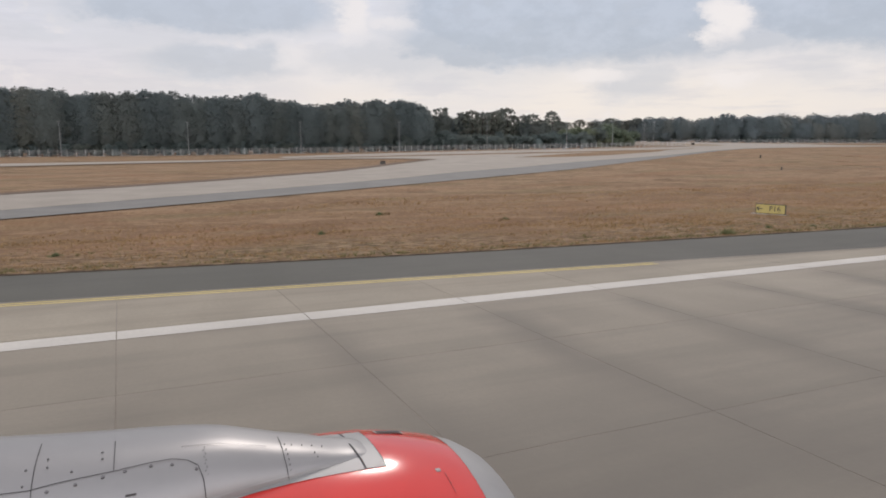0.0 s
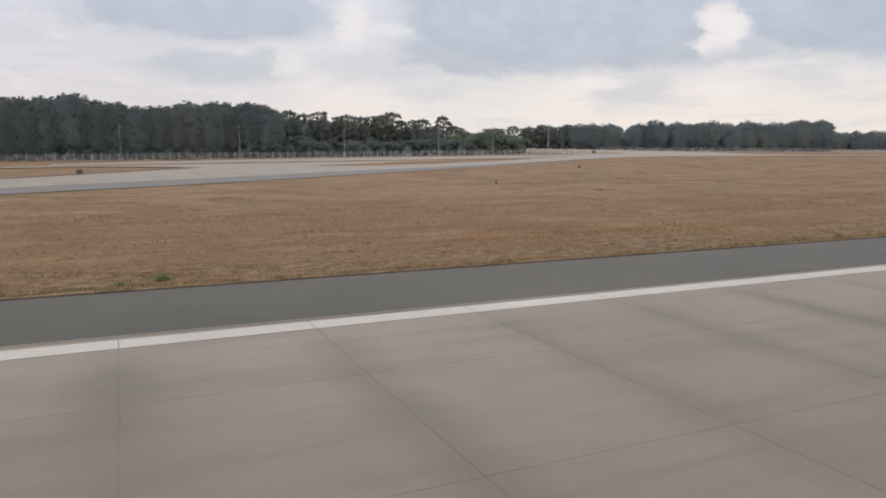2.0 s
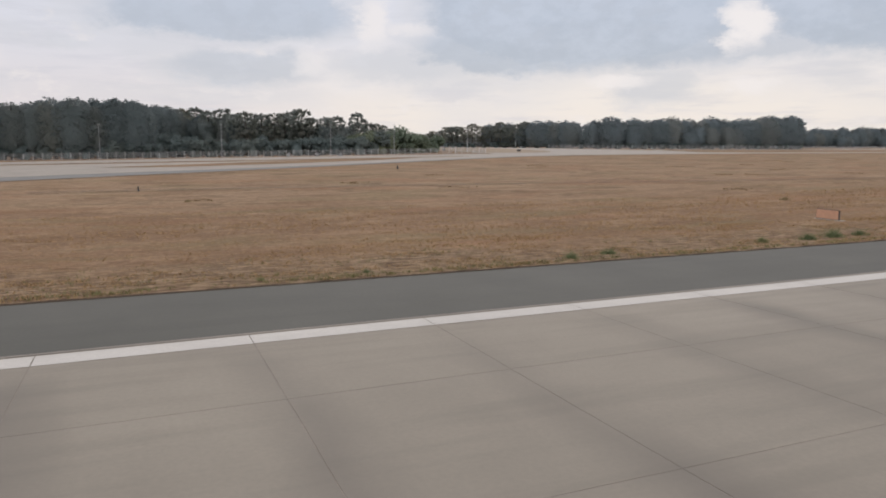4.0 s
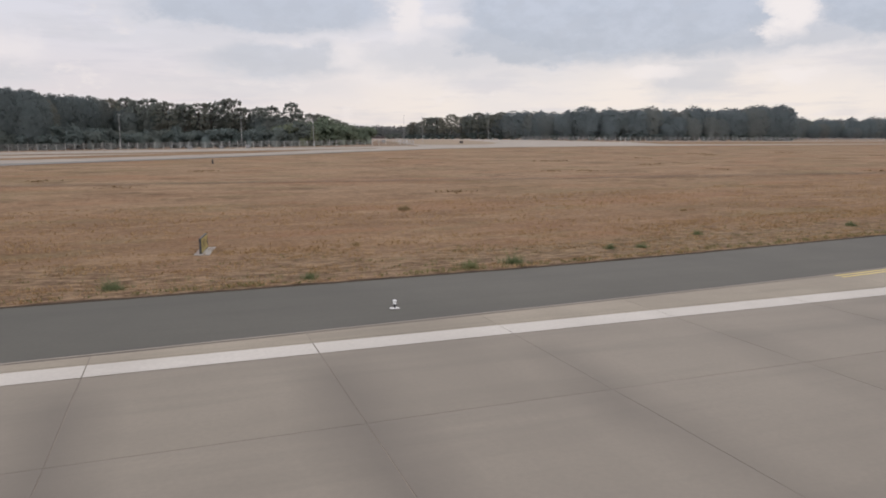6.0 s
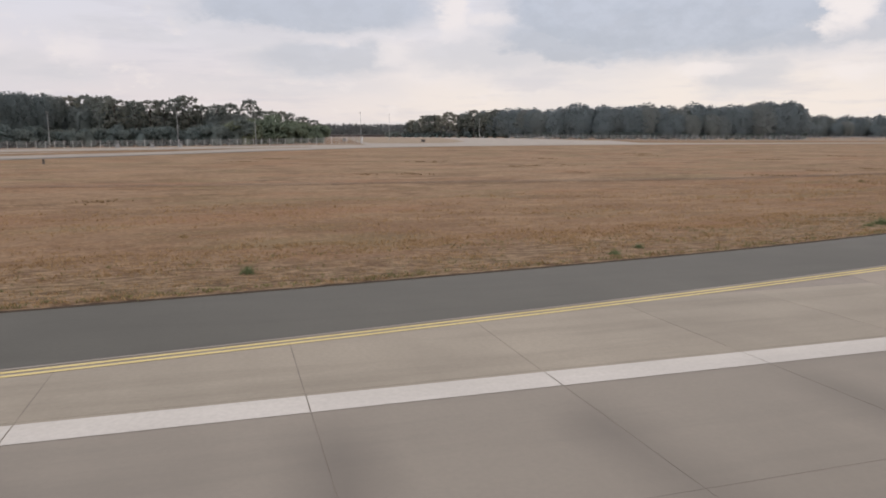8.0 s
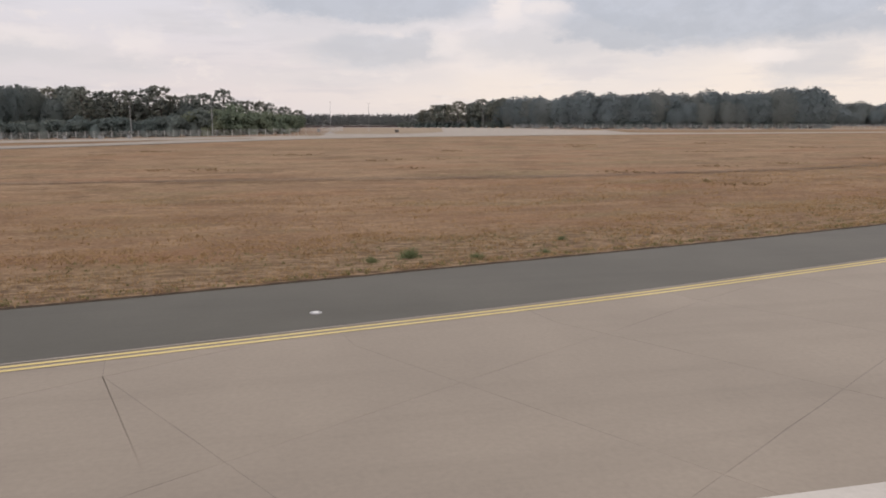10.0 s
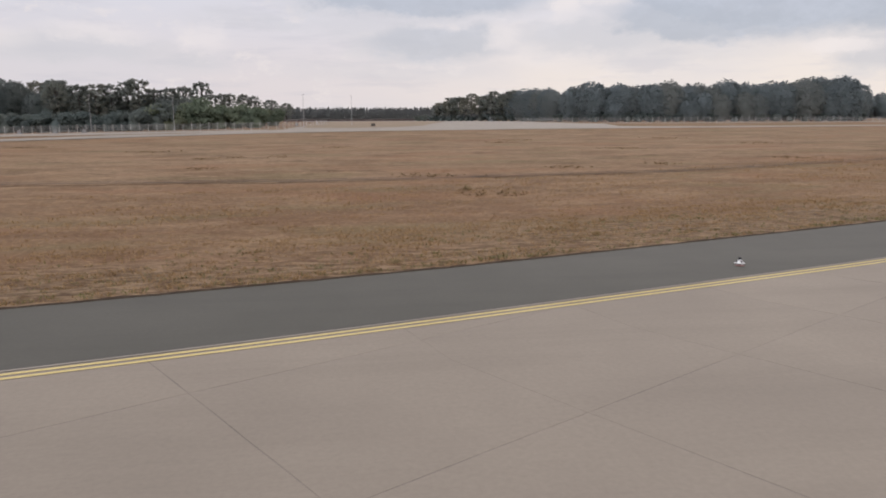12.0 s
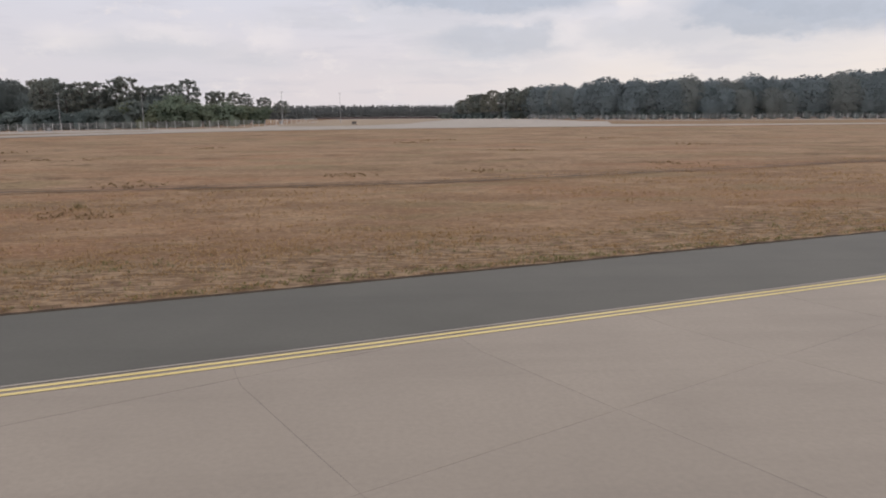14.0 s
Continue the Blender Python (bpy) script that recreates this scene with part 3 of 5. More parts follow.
island = tagged(new("grass_island", meadow_polygon([(103, 178), (118, 174), (140, 182), (180, 206), (196, 219), (186, 222), (140, 203)], 8)),
                "small brown grass island between the far taxiways", "grass island", kind="structure")

# rough grass verge: a real lip of soil and roots above the asphalt
vx = np.arange(-120, 420, 0.5)
vv, vf = [], []
for i, x in enumerate(vx):
    y0 = outer_y(x) + 0.10 * noise.noise((x * 0.9, 0, 3)) + 0.07 * noise.noise((x * 3.1, 0, 9))
    h = 0.045 + 0.02 * noise.noise((x * 0.6, 1, 1)) + 0.02 * noise.noise((x * 2.7, 4, 2))
    vv += [(x, y0, -0.04), (x, y0 + 0.05, h), (x, y0 + 0.5, h + 0.01), (x, y0 + 1.6, 0.04), (x, y0 + 3.0, -0.08)]
    if i:
        a, b = (i - 1) * 5, i * 5
        vf += [(a + k, b + k, b + k + 1, a + k + 1) for k in range(4)]
verge_ob = new("grass_verge", mesh_of("grass_verge", vv, vf, M_GRASS))
verge_ob.data.materials.append(M_SOIL)
verge_ob.data.polygons.foreach_set("material_index", [1 if i % 4 == 0 else 0 for i in range(len(vf))])
verge_ob.data.attributes.new("edge_dist", "FLOAT", "POINT").data.foreach_set("value", np.tile(np.array([0.0, 0.05, 0.5, 1.6, 3.0], np.float32), len(vx)))
tagged(verge_ob, "raised ragged edge of the dry meadow along the asphalt", "verge", kind="structure")
tagged(new("grass_island", meadow_polygon([(352, 262), (362, 256), (378, 253), (430, 254), (700, 260), (700, 300), (430, 300), (388, 299), (362, 303)], 12)),
       "strip of dry brown grass beside the far taxiway", "grass island", kind="structure")
tagged(new("perimeter_road", polygon("perimeter_road", [(362, 306), (388, 303), (430, 303), (700, 303), (700, 311), (430, 311), (392, 311), (366, 314)], 0.09, M_FARPAVE, 12)),
       "pale perimeter road in front of the eastern fence", "road", kind="structure")
far_island = tagged(new("grass_island", polygon("grass_island", [(243, 263), (258, 259), (274, 266), (286, 285), (292, 315), (302, 360), (313, 420), (300, 520), (262, 540), (246, 440), (243, 330)], 0.12, M_DUST, 12)),
                    "dry brown grass island on the far apron", "grass island", kind="structure")
# the two ruts of the vehicle track
TRACK = curve_y(TRACK_PLAN)
for k, (o, w) in enumerate(((0.0, 0.42), (1.7, 0.26))):
    tagged(new("wheel_track", strip("wheel_track", lambda x: TRACK(x) + o + 0.12 * noise.noise((x * 0.3, k, 0)), lambda x: TRACK(x) + o + w + 0.16 * noise.noise((x * 0.4, k, 7)), 100, 420, 1.5, 0.10, M_SOIL, True, 1)),
           "thin wheel track of bare earth worn through the dry meadow", "track", group="wheel tracks", kind="structure")
road = tagged(new("perimeter_road", polygon("perimeter_road", [(44, 206), (75, 212), (105, 217), (140, 220), (200, 226), (236, 234), (233, 248), (190, 248), (140, 247), (100, 243), (70, 234), (44, 219)], 0.07, M_FARPAVE, 12)),
              "pale perimeter road in front of the fence", "road", kind="structure")

# ---- the aircraft's engine beside the first seat of the walk ----
M_RED = plain("red_cowling_paint", (0.56, 0.04, 0.032), 0.16, 0.0, 0.05, 1.5)
M_RED.node_tree.nodes["Principled BSDF"].inputs["Coat Weight"].default_value = 0.25
M_SILVER = plain("silver_grey_paint", (0.29, 0.278, 0.27), 0.40, 0.5, 0.06, 2.0)
M_FILLET = plain("grey_fairing_paint", (0.30, 0.29, 0.28), 0.5, 0.25, 0.06, 2.0)
M_LIP = plain("bare_aluminium_lip", (0.30, 0.29, 0.28), 0.6, 0.3, 0.06, 3.0)
M_SEAM = plain("dark_panel_gap", (0.06, 0.055, 0.055), 0.8, 0, 0.1, 4)
M_RIVET = plain("fastener_steel", (0.16, 0.15, 0.15), 0.5, 0.4, 0.1, 20)

EX, EY, EZ = -0.05, 2.83, 1.65
NAC_X = [2.20, 2.185, 2.15, 2.09, 2.0, 1.85, 1.62, 1.4, 1.0, 0.4, -0.4, -1.2, -2.0, -2.6]
NAC_R = [0.99, 1.035, 1.085, 1.13, 1.185, 1.245, 1.305, 1.34, 1.365, 1.37, 1.365, 1.31, 1.19, 1.06]


def nac_r(x):
    return float(np.interp(-x, [-v for v in NAC_X], NAC_R))


engine = new("jet_engine")
engine.location = (EX, EY, EZ)
tagged(engine, "glossy red airliner engine with bare metal lip and silver pylon", "jet engine")
bm = bmesh.new()
lathe(bm, [(nac_r(x), x) for x in (1.895, 1.85, 1.78, 1.7, 1.55, 1.4, 1.2, 1.0, 0.7, 0.4, 0, -0.4, -0.8, -1.2, -1.6, -2.0, -2.6)], 96, "X")
part("fan_cowling", bm, M_RED, engine, "glossy red painted cowling", True)
bm = bmesh.new()
lathe(bm, [(nac_r(x) + 0.002, x) for x in (1.89, 1.95, 2.0, 2.05, 2.10, 2.14, 2.17, 2.19, 2.20)] + [(0.94, 2.195), (0.90, 2.15), (0.87, 2.05), (0.86, 1.9), (0.87, 1.2)], 96, "X")
part("inlet_lip", bm, M_LIP, engine, "bare metal inlet lip", True)
bm = bmesh.new()
for k in range(24):
    a = 2 * math.pi * k / 24
    u, w = Vector((0, math.cos(a), math.sin(a))), Vector((0, -math.sin(a), math.cos(a)))
    p = [Vector((1.25, 0, 0)) + u * 0.22 - w * 0.04, Vector((1.33, 0, 0)) + u * 0.22 + w * 0.05, Vector((1.42, 0, 0)) + u * 0.86 + w * 0.14, Vector((1.22, 0, 0)) + u * 0.86 - w * 0.08]
    f = bm.faces.new([bm.verts.new(q) for q in p])
    g = bmesh.ops.solidify(bm, geom=[f], thickness=0.012)
part("fan", bm, M_RIVET, engine, "dark fan blades")
bm = bmesh.new()
lathe(bm, [(0.24, 1.2), (0.22, 1.35), (0.15, 1.5), (0.05, 1.6), (0.002, 1.62)], 32, "X")
part("spinner", bm, M_SEAM, engine, "dark spinner cone", True)
bm = bmesh.new()
lathe(bm, [(1.06, -2.59), (0.75, -2.75), (0.62, -3.2), (0.42, -3.25), (0.05, -3.9)], 48, "X")
part("exhaust_nozzle", bm, M_RIVET, engine, "dull metal exhaust nozzle", True)

# pylon: a lofted fairing on top, its ridge rising aft
RIDGE_X = [1.40, 1.36, 1.25, 1.14, 0.97, 0.81, 0.58, 0.46, 0.30, 0.16, -0.09, -0.44, -0.63, -1.5, -2.8]
RIDGE_Z = [1.30, 1.33, 1.37, 1.385, 1.44, 1.48, 1.55, 1.583, 1.602, 1.612, 1.63, 1.665, 1.69, 1.78, 1.89]


def ridge(x):
    return float(np.interp(-x, [-v for v in RIDGE_X], RIDGE_Z))


def pylon_w(x):
    return float(np.interp(x, [-2.8, -0.6, 0.1, 0.4, 0.84, 1.1, 1.225, 1.32, 1.38], [0.45, 0.45, 0.42, 0.35, 0.26, 0.20, 0.165, 0.12, 0.09]))


def skirt_a(x):
    """Angle from the cowling's crown at which the silver fairing meets the red paint."""
    return float(np.interp(x, [-2.8, 0.0, 0.46, 0.84, 1.35], [0.36, 0.29, 0.245, 0.218, 0.206]))


def pylon_pt(x, u, lift=0.0):
    """A point on the near flank, u from 0 at the cowling to 1 at the ridge."""
    w, top = pylon_w(x), ridge(x)
    y0 = -w
    z0 = math.sqrt(max(0.0, nac_r(x) ** 2 - y0 * y0)) - 0.01
    a = min(1.0, u) * math.pi / 2
    e = 0.72
    y = y0 * (math.cos(a) ** e)
    z = z0 + (top - z0) * (math.sin(a) ** 0.95)
    n = Vector((0, -math.cos(a), math.sin(a) + 0.25)).normalized()
    return Vector((x, y, z)) + n * lift


bm = bmesh.new()
us = [k / 12 for k in range(13)]
xs = [1.38, 1.34, 1.3, 1.24, 1.18, 1.08, 0.97, 0.88, 0.8, 0.7, 0.6, 0.5, 0.4, 0.3, 0.2, 0.1, -0.1, -0.35, -0.65, -1.0, -1.5, -2.1, -2.8]
grid = []
for x in xs:
    row = [pylon_pt(x, u) for u in us]
    row += [Vector((p.x, -p.y, p.z)) for p in row[-2::-1]]
    grid.append([bm.verts.new(p) for p in row])
for p, q in zip(grid, grid[1:]):
    for i in range(len(p) - 1):
        bm.faces.new((p[i], p[i + 1], q[i + 1], q[i]))
bm.faces.new(grid[0][::-1])
bm.faces.new(grid[-1])
bmesh.ops.recalc_face_normals(bm, faces=bm.faces[:])
pylon = part("pylon", bm, M_SILVER, engine, "silver-grey pylon fairing", True)


def seam(name, pts, width, mat, label=""):
    """A narrow gap line laid along the flank through (x, u) points."""
    dense = []
    for (x0, u0), (x1, u1) in zip(pts, pts[1:]):
        k = max(2, int(max(abs(x1 - x0) / 0.04, abs(u1 - u0) / 0.05)))
        dense += [(x0 + (x1 - x0) * i / k, u0 + (u1 - u0) * i / k) for i in range(k)]
    dense.append(pts[-1])
    P = [pylon_pt(x, u, 0.004) for x, u in dense]
    bm = bmesh.new()
    prev = None
    for i, p in enumerate(P):
        t = (P[min(i + 1, len(P) - 1)] - P[max(i - 1, 0)]).normalized()
        n = (pylon_pt(*dense[i], 0.05) - pylon_pt(*dense[i])).normalized()
        s = t.cross(n).normalized() * width / 2
        cur = (bm.verts.new(p + s), bm.verts.new(p - s))
        if prev:
            bm.faces.new((prev[0], prev[1], cur[1], cur[0]))
        prev = cur
    part(name, bm, mat, pylon, label)


seam("panel_gap", [(-0.425, 0.0), (-0.425, 0.5), (-0.40, 1.0)], 0.0045, M_SEAM)
seam("panel_gap", [(-0.07, 0.62), (-0.06, 0.98)], 0.004, M_SEAM)
seam("panel_gap", [(-0.9, 0.53), (-0.44, 0.53), (-0.3, 0.57), (-0.06, 0.62), (0.10, 0.66), (0.20, 0.66), (0.275, 0.61), (0.325, 0.52), (0.345, 0.35), (0.35, 0.08)], 0.0045, M_SEAM)
seam("panel_gap", [(0.795, 0.0), (0.785, 0.5), (0.79, 1.0)], 0.004, M_SEAM)
seam("panel_gap", [(1.236, 0.0), (1.225, 0.5), (1.215, 0.98)], 0.011, M_SEAM)
seam("fillet_strip", [(0.31, 0.10), (0.74, 0.14), (1.15, 0.2)], 0.007, M_LIP)


def rivets(name, pts, r, label=""):
    bm = bmesh.new()
    for x, u in pts:
        p, n = pylon_pt(x, u, 0.002), (pylon_pt(x, u, 0.05) - pylon_pt(x, u)).normalized()
        rod(bm, p, p + n * 0.006, r, r * 0.8, 8)
    part(name, bm, M_RIVET, pylon, label)


def rivets_stuff(name, pts, r):
    for p in pts:
        rivets("rivet", [p], r)


for x, u in ((-0.58, 0.47), (-0.47, 0.41), (-0.41, 0.41), (-0.36, 0.5), (-0.24, 0.53), (-0.12, 0.57), (-0.02, 0.6), (0.1, 0.62), (0.2, 0.59), (0.315, 0.48), (0.33, 0.12)):
    rivets("fastener", [(x, u)], 0.009)
for x, u in ((-0.45, 0.72), (-0.46, 0.57), (-0.36, 0.82), (-0.36, 0.73), (-0.12, 0.85), (-0.12, 0.77), (-0.255, 0.66)):
    rivets("screw", [(x, u)], 0.006)
rivets_stuff("rivet_row", [(0.26 + 0.016 * i, 0.80 - 0.0012 * i) for i in range(28)], 0.0025)
rivets_stuff("rivet_row", [(0.37 - 0.01 * (i % 2), 0.75 - 0.045 * i) for i in range(9)], 0.0025)
for p in [(0.81, 0.85 - 0.12 * i) for i in range(6)] + [(0.85 + 0.06 * i, 0.84) for i in range(4)] + [(0.97, 0.62), (0.98, 0.48)]:
    rivets("rivet", [p], 0.004)
bm = bmesh.new()
box(bm, 0, 0, 0, 0.05, 0.008, 0.009)
for v in bm.verts:
    v.co += pylon_pt(0.0, 0.36, 0.004)
part("stencil_mark", bm, M_SEAM, pylon, "small dark stencilled mark")


def skin(x0, x1, a0, a1, lift, n=4):
    """A thin patch that follows the cowling, a in radians from its crown."""
    bm = bmesh.new()
    rows = []
    for x in np.linspace(x0, x1, 5):
        r = nac_r(x) + lift
        rows.append([bm.verts.new((x, r * math.sin(a), r * math.cos(a))) for a in np.linspace(a0, a1, n)])
    for p, q in zip(rows, rows[1:]):
        for i in range(n - 1):
            bm.faces.new((p[i], p[i + 1], q[i + 1], q[i]))
    return bm


# flat skirts either side of the pylon, and the collar in front of its nose
for side in (-1, 1):
    bm = bmesh.new()
    rows = []
    for x in np.linspace(-2.5, 1.228, 24):
        r = nac_r(x) + 0.004
        a0, a1 = pylon_w(x) / r - 0.03, max(skirt_a(x), pylon_w(x) / r + 0.01)
        rows.append([bm.verts.new((x, side * r * math.sin(a), r * math.cos(a))) for a in np.linspace(a0, a1, 5)])
    for p, q in zip(rows, rows[1:]):
        for i in range(4):
            bm.faces.new((p[i], p[i + 1], q[i + 1], q[i]))
    part("skirt", bm, M_FILLET, engine, "flat grey skirt beside the pylon", True)
part("collar", skin(1.243, 1.362, -0.206, 0.206, 0.004, 13), M_FILLET, engine, "pale grey collar at the pylon's nose", True)
part("collar_gap", skin(1.228, 1.243, -0.206, 0.206, 0.003, 13), M_SEAM, engine, "dark gap line")
part("collar_edge", skin(1.362, 1.367, -0.212, 0.212, 0.003, 13), M_SEAM, engine, "dark gap line")
slot = part("vent_slot", skin(1.46, 1.65, 0.155, 0.215, 0.004), M_LIP, engine, "vent slot with a pale rim")
part("slot_opening", skin(1.475, 1.635, 0.162, 0.208, 0.007), M_SEAM, slot, "dark opening")
bm = bmesh.new()
box(bm, 1.667, -nac_r(1.667) * math.sin(0.253), nac_r(1.667) * math.cos(0.253), 0.03, 0.03, 0.008, 0.003, Matrix.Rotation(0.253, 3, "X"))
part("latch", bm, M_LIP, engine, "small bright latch")
part("cowl_seam", skin(1.70, 1.703, -0.40, -0.27, 0.003), M_SEAM, engine, "fine panel line")


# ---- things on the field ----
def edge_light(x, y):
    """Elevated runway edge light: square base plate, dark neck, white lens head."""
    ob = new("edge_light")
    ob.location = (x, y, 0)
    bm = bmesh.new()
    box(bm, 0, 0, 0.015, 0.34, 0.24, 0.03, 0.01)
    part("base_plate", bm, M_WHITEPAINT, ob)
    bm = bmesh.new()
    rod(bm, (0, 0, 0.03), (0, 0, 0.15), 0.045, 0.035, 12)
    rod(bm, (0, 0, 0.13), (0, 0, 0.16), 0.065, 0.065, 12)
    part("neck", bm, M_BLACK, ob, "dark neck")
    bm = bmesh.new()
    lathe(bm, [(0.002, 0.33), (0.05, 0.328), (0.075, 0.31), (0.078, 0.27), (0.062, 0.26), (0.066, 0.20), (0.075, 0.165), (0.002, 0.16)], 16)
    part("lens_head", bm, M_WHITEPAINT, ob, "white lens head", True)
    return tagged(ob, "small white runway edge light on the asphalt shoulder", "edge light", "edge lights")


first_light = edge_light(42.6, 22.35)
first_light.scale = (0.8, 0.8, 0.8)
for x, y in ((102.4, 22.2), (162.6, 22.1)):
    copy_thing(first_light, pose(x, y, 0)).scale = (0.8, 0.8, 0.8)

inset = new("inset_light")
inset.location = (226.6, 30.7, 0)
bm = bmesh.new()
lathe(bm, [(0.17, -0.004), (0.168, 0.008), (0.15, 0.014), (0.10, 0.016), (0.095, 0.012)], 24)
part("steel_ring", bm, M_GALV, inset)
bm = bmesh.new()
lathe(bm, [(0.097, 0.010), (0.08, 0.020), (0.04, 0.026), (0.002, 0.027)], 20)
part("lens", bm, M_WHITEPAINT, inset, "pale glass lens", True)
tagged(inset, "round pale inset light flush with the asphalt shoulder", "inset light")

marker = new("taxiway_light")
marker.location = (269.6, 42.25, 0)
bm = bmesh.new()
lathe(bm, [(0.15, 0.0), (0.145, 0.018), (0.09, 0.03), (0.05, 0.04), (0.045, 0.11)], 24)
part("base_flange", bm, M_REDPAINT, marker, "faded red flange")
bm = bmesh.new()
lathe(bm, [(0.172, 0.088), (0.175, 0.10), (0.13, 0.118), (0.095, 0.15), (0.07, 0.20), (0.06, 0.215), (0.002, 0.216)], 24)
skirt = part("skirt", bm, M_WHITEPAINT, marker, "white flared skirt", True)
for k in range(4):
    bm = bmesh.new()
    a = k * math.pi / 2
    u, w = Vector((math.cos(a), math.sin(a), 0)), Vector((-math.sin(a), math.cos(a), 0))
    rows = [(0.136, 0.119, 0.030), (0.101, 0.151, 0.026), (0.076, 0.198, 0.022)]
    vs = [[bm.verts.new(u * r + w * e * h + Vector((0, 0, z))) for e in (-1, 1)] for r, z, h in rows]
    for p, q in zip(vs, vs[1:]):
        bm.faces.new((p[0], p[1], q[1], q[0]))
    part("stripe", bm, M_SEAM, skirt, "dark stripe")
bm = bmesh.new()
lathe(bm, [(0.055, 0.215), (0.058, 0.225), (0.055, 0.28), (0.04, 0.295), (0.002, 0.298)], 16)
part("head", bm, M_BLACK, marker, "black lamp head")
tagged(marker, "white flared marker light with black head on the asphalt", "taxiway light")


def text_bm(word, size, mat_parent, mat, m, name):
    cu = bpy.data.curves.new("lettering", "FONT")
    cu.body, cu.size, cu.extrude, cu.align_x, cu.align_y = word, size, 0.004, "CENTER", "CENTER"
    tmp = bpy.data.objects.new("lettering", cu)
    scene.collection.objects.link(tmp)
    me = bpy.data.meshes.new_from_object(tmp.evaluated_get(bpy.context.evaluated_depsgraph_get()))
    bpy.data.objects.remove(tmp)
    bpy.data.curves.remove(cu)
    me.transform(m)
    me.materials.clear()
    me.materials.append(mat)
    ob = new(name, me)
    ob.parent = mat_parent
    return ob


def sign(x, y, turn, word, arrow_left, back_mat, label, z=0.68):
    """A low airfield sign on two legs: local +x is its face's normal, its panel runs along local y."""
    ob = new("taxiway_sign")
    ob.matrix_world = pose(x, y, 0, 0, 0, turn)
    w, h = 2.15, 0.70
    bm = bmesh.new()
    box(bm, 0.05, 0, 0.0, 0.7, 2.5, 0.03, 0.01)
    part("footing", bm, M_FOOT, ob, "weathered concrete footing")
    bm = bmesh.new()
    box(bm, 0, 0, z, 0.10, w, h, 0.012)
    part("panel", bm, M_BLACK, ob, "black edged panel body")
    bm = bmesh.new()
    box(bm, 0.052, 0, z, 0.012, w - 0.10, h - 0.10, 0.003)
    board = part("face", bm, M_SIGNY, ob, "yellow face")
    bm = bmesh.new()
    box(bm, -0.052, 0, z, 0.012, w - 0.06, h - 0.06, 0.003)
    part("back", bm, back_mat, ob, "plain back panel")
    for k in (-0.8, 0.0, 0.8):
        bm = bmesh.new()
        rod(bm, (0, k, 0.0), (0, k, z - 0.33), 0.04, 0.035, 10)
        part("leg", bm, M_BLACK, ob)
    face = Matrix(((0, 0, 1, 0.060), (1, 0, 0, 0), (0, 1, 0, z), (0, 0, 0, 1)))
    text_bm(word, 0.56, board, M_BLACK, face @ Matrix.Translation((0.32 if arrow_left else -0.32, 0, 0)), "lettering")
    s = -1 if arrow_left else 1
    bm = bmesh.new()
    c = s * 0.72
    tip = s * 0.24
    box(bm, 0.063, c, z, 0.008, 0.40, 0.06)
    for e in (-1, 1):
        box(bm, 0.063, c + tip * 0.62, z + e * 0.07, 0.008, 0.24, 0.06, 0, None)
        bm.verts.ensure_lookup_table()
        vs = bm.verts[-8:]
        bmesh.ops.rotate(bm, cent=(0.063, c + tip * 0.62, z + e * 0.07), matrix=Matrix.Rotation(-e * s * math.radians(40), 3, "X"), verts=vs)
    part("arrow", bm, M_BLACK, board, "black arrow")
    return tagged(ob, label, "sign")


M_ORANGE = plain("faded_orange_back", (0.44, 0.245, 0.15), 0.6, 0, 0.12, 4)
sign(42.0, 35.3, 180 + 17, "P16", True, M_BLACK, "yellow sign with black arrow and lettering P16 in dry grass", 0.36)
sign(157.64, 36.43, -9, "P10", False, M_ORANGE, "yellow sign with lettering P10 and orange back, in dry grass", 0.37)


def cabinet(x, y, sx, sy, sz, mat, label):
    """Small equipment box on a plinth."""
    ob = new("equipment_box")
    ob.location = (x, y, float(rise(x, y)))
    bm = bmesh.new()
    box(bm, 0, 0, 0.05, sx * 1.25, sy * 1.25, 0.3, 0.03)
    part("plinth", bm, mat, ob)
    bm = bmesh.new()
    box(bm, 0, 0, 0.2 + sz / 2, sx, sy, sz, 0.03)
    part("housing", bm, mat, ob)
    bm = bmesh.new()
    box(bm, 0, -0.05, 0.2 + sz + 0.03, sx * 1.1, sy * 1.15, 0.07, 0.02)
    part("lid", bm, mat, ob)
    return tagged(ob, label, "equipment box")


cabinet(162.6, 144.5, 0.3, 0.3, 0.5, M_GREYBOX, "small dark equipment post in the dry grass")
for x, y in ((53.5, 150),):
    cabinet(x, y, 1.0, 0.6, 0.5, M_GREYBOX, "dark weathered equipment box standing in the dry grass")
cabinet(111.8, 94, 0.2, 0.2, 0.25, M_GREYBOX, "small dark post box in the dry grass")
cabinet(267.2, 281, 1.4, 0.8, 0.8, M_GREYBOX, "dark equipment box beside the far apron")
cabinet(487, 330, 1.6, 0.9, 0.8, M_GREYBOX, "dark equipment box beside the far taxiway")
for x, y in ((160, 252), (170, 252.3), (178.5, 251.8), (239, 300), (337, 405)):
    cabinet(x, y, 1.1, 0.7, 0.9, M_CABINET, "pale cabinet standing before the perimeter fence")


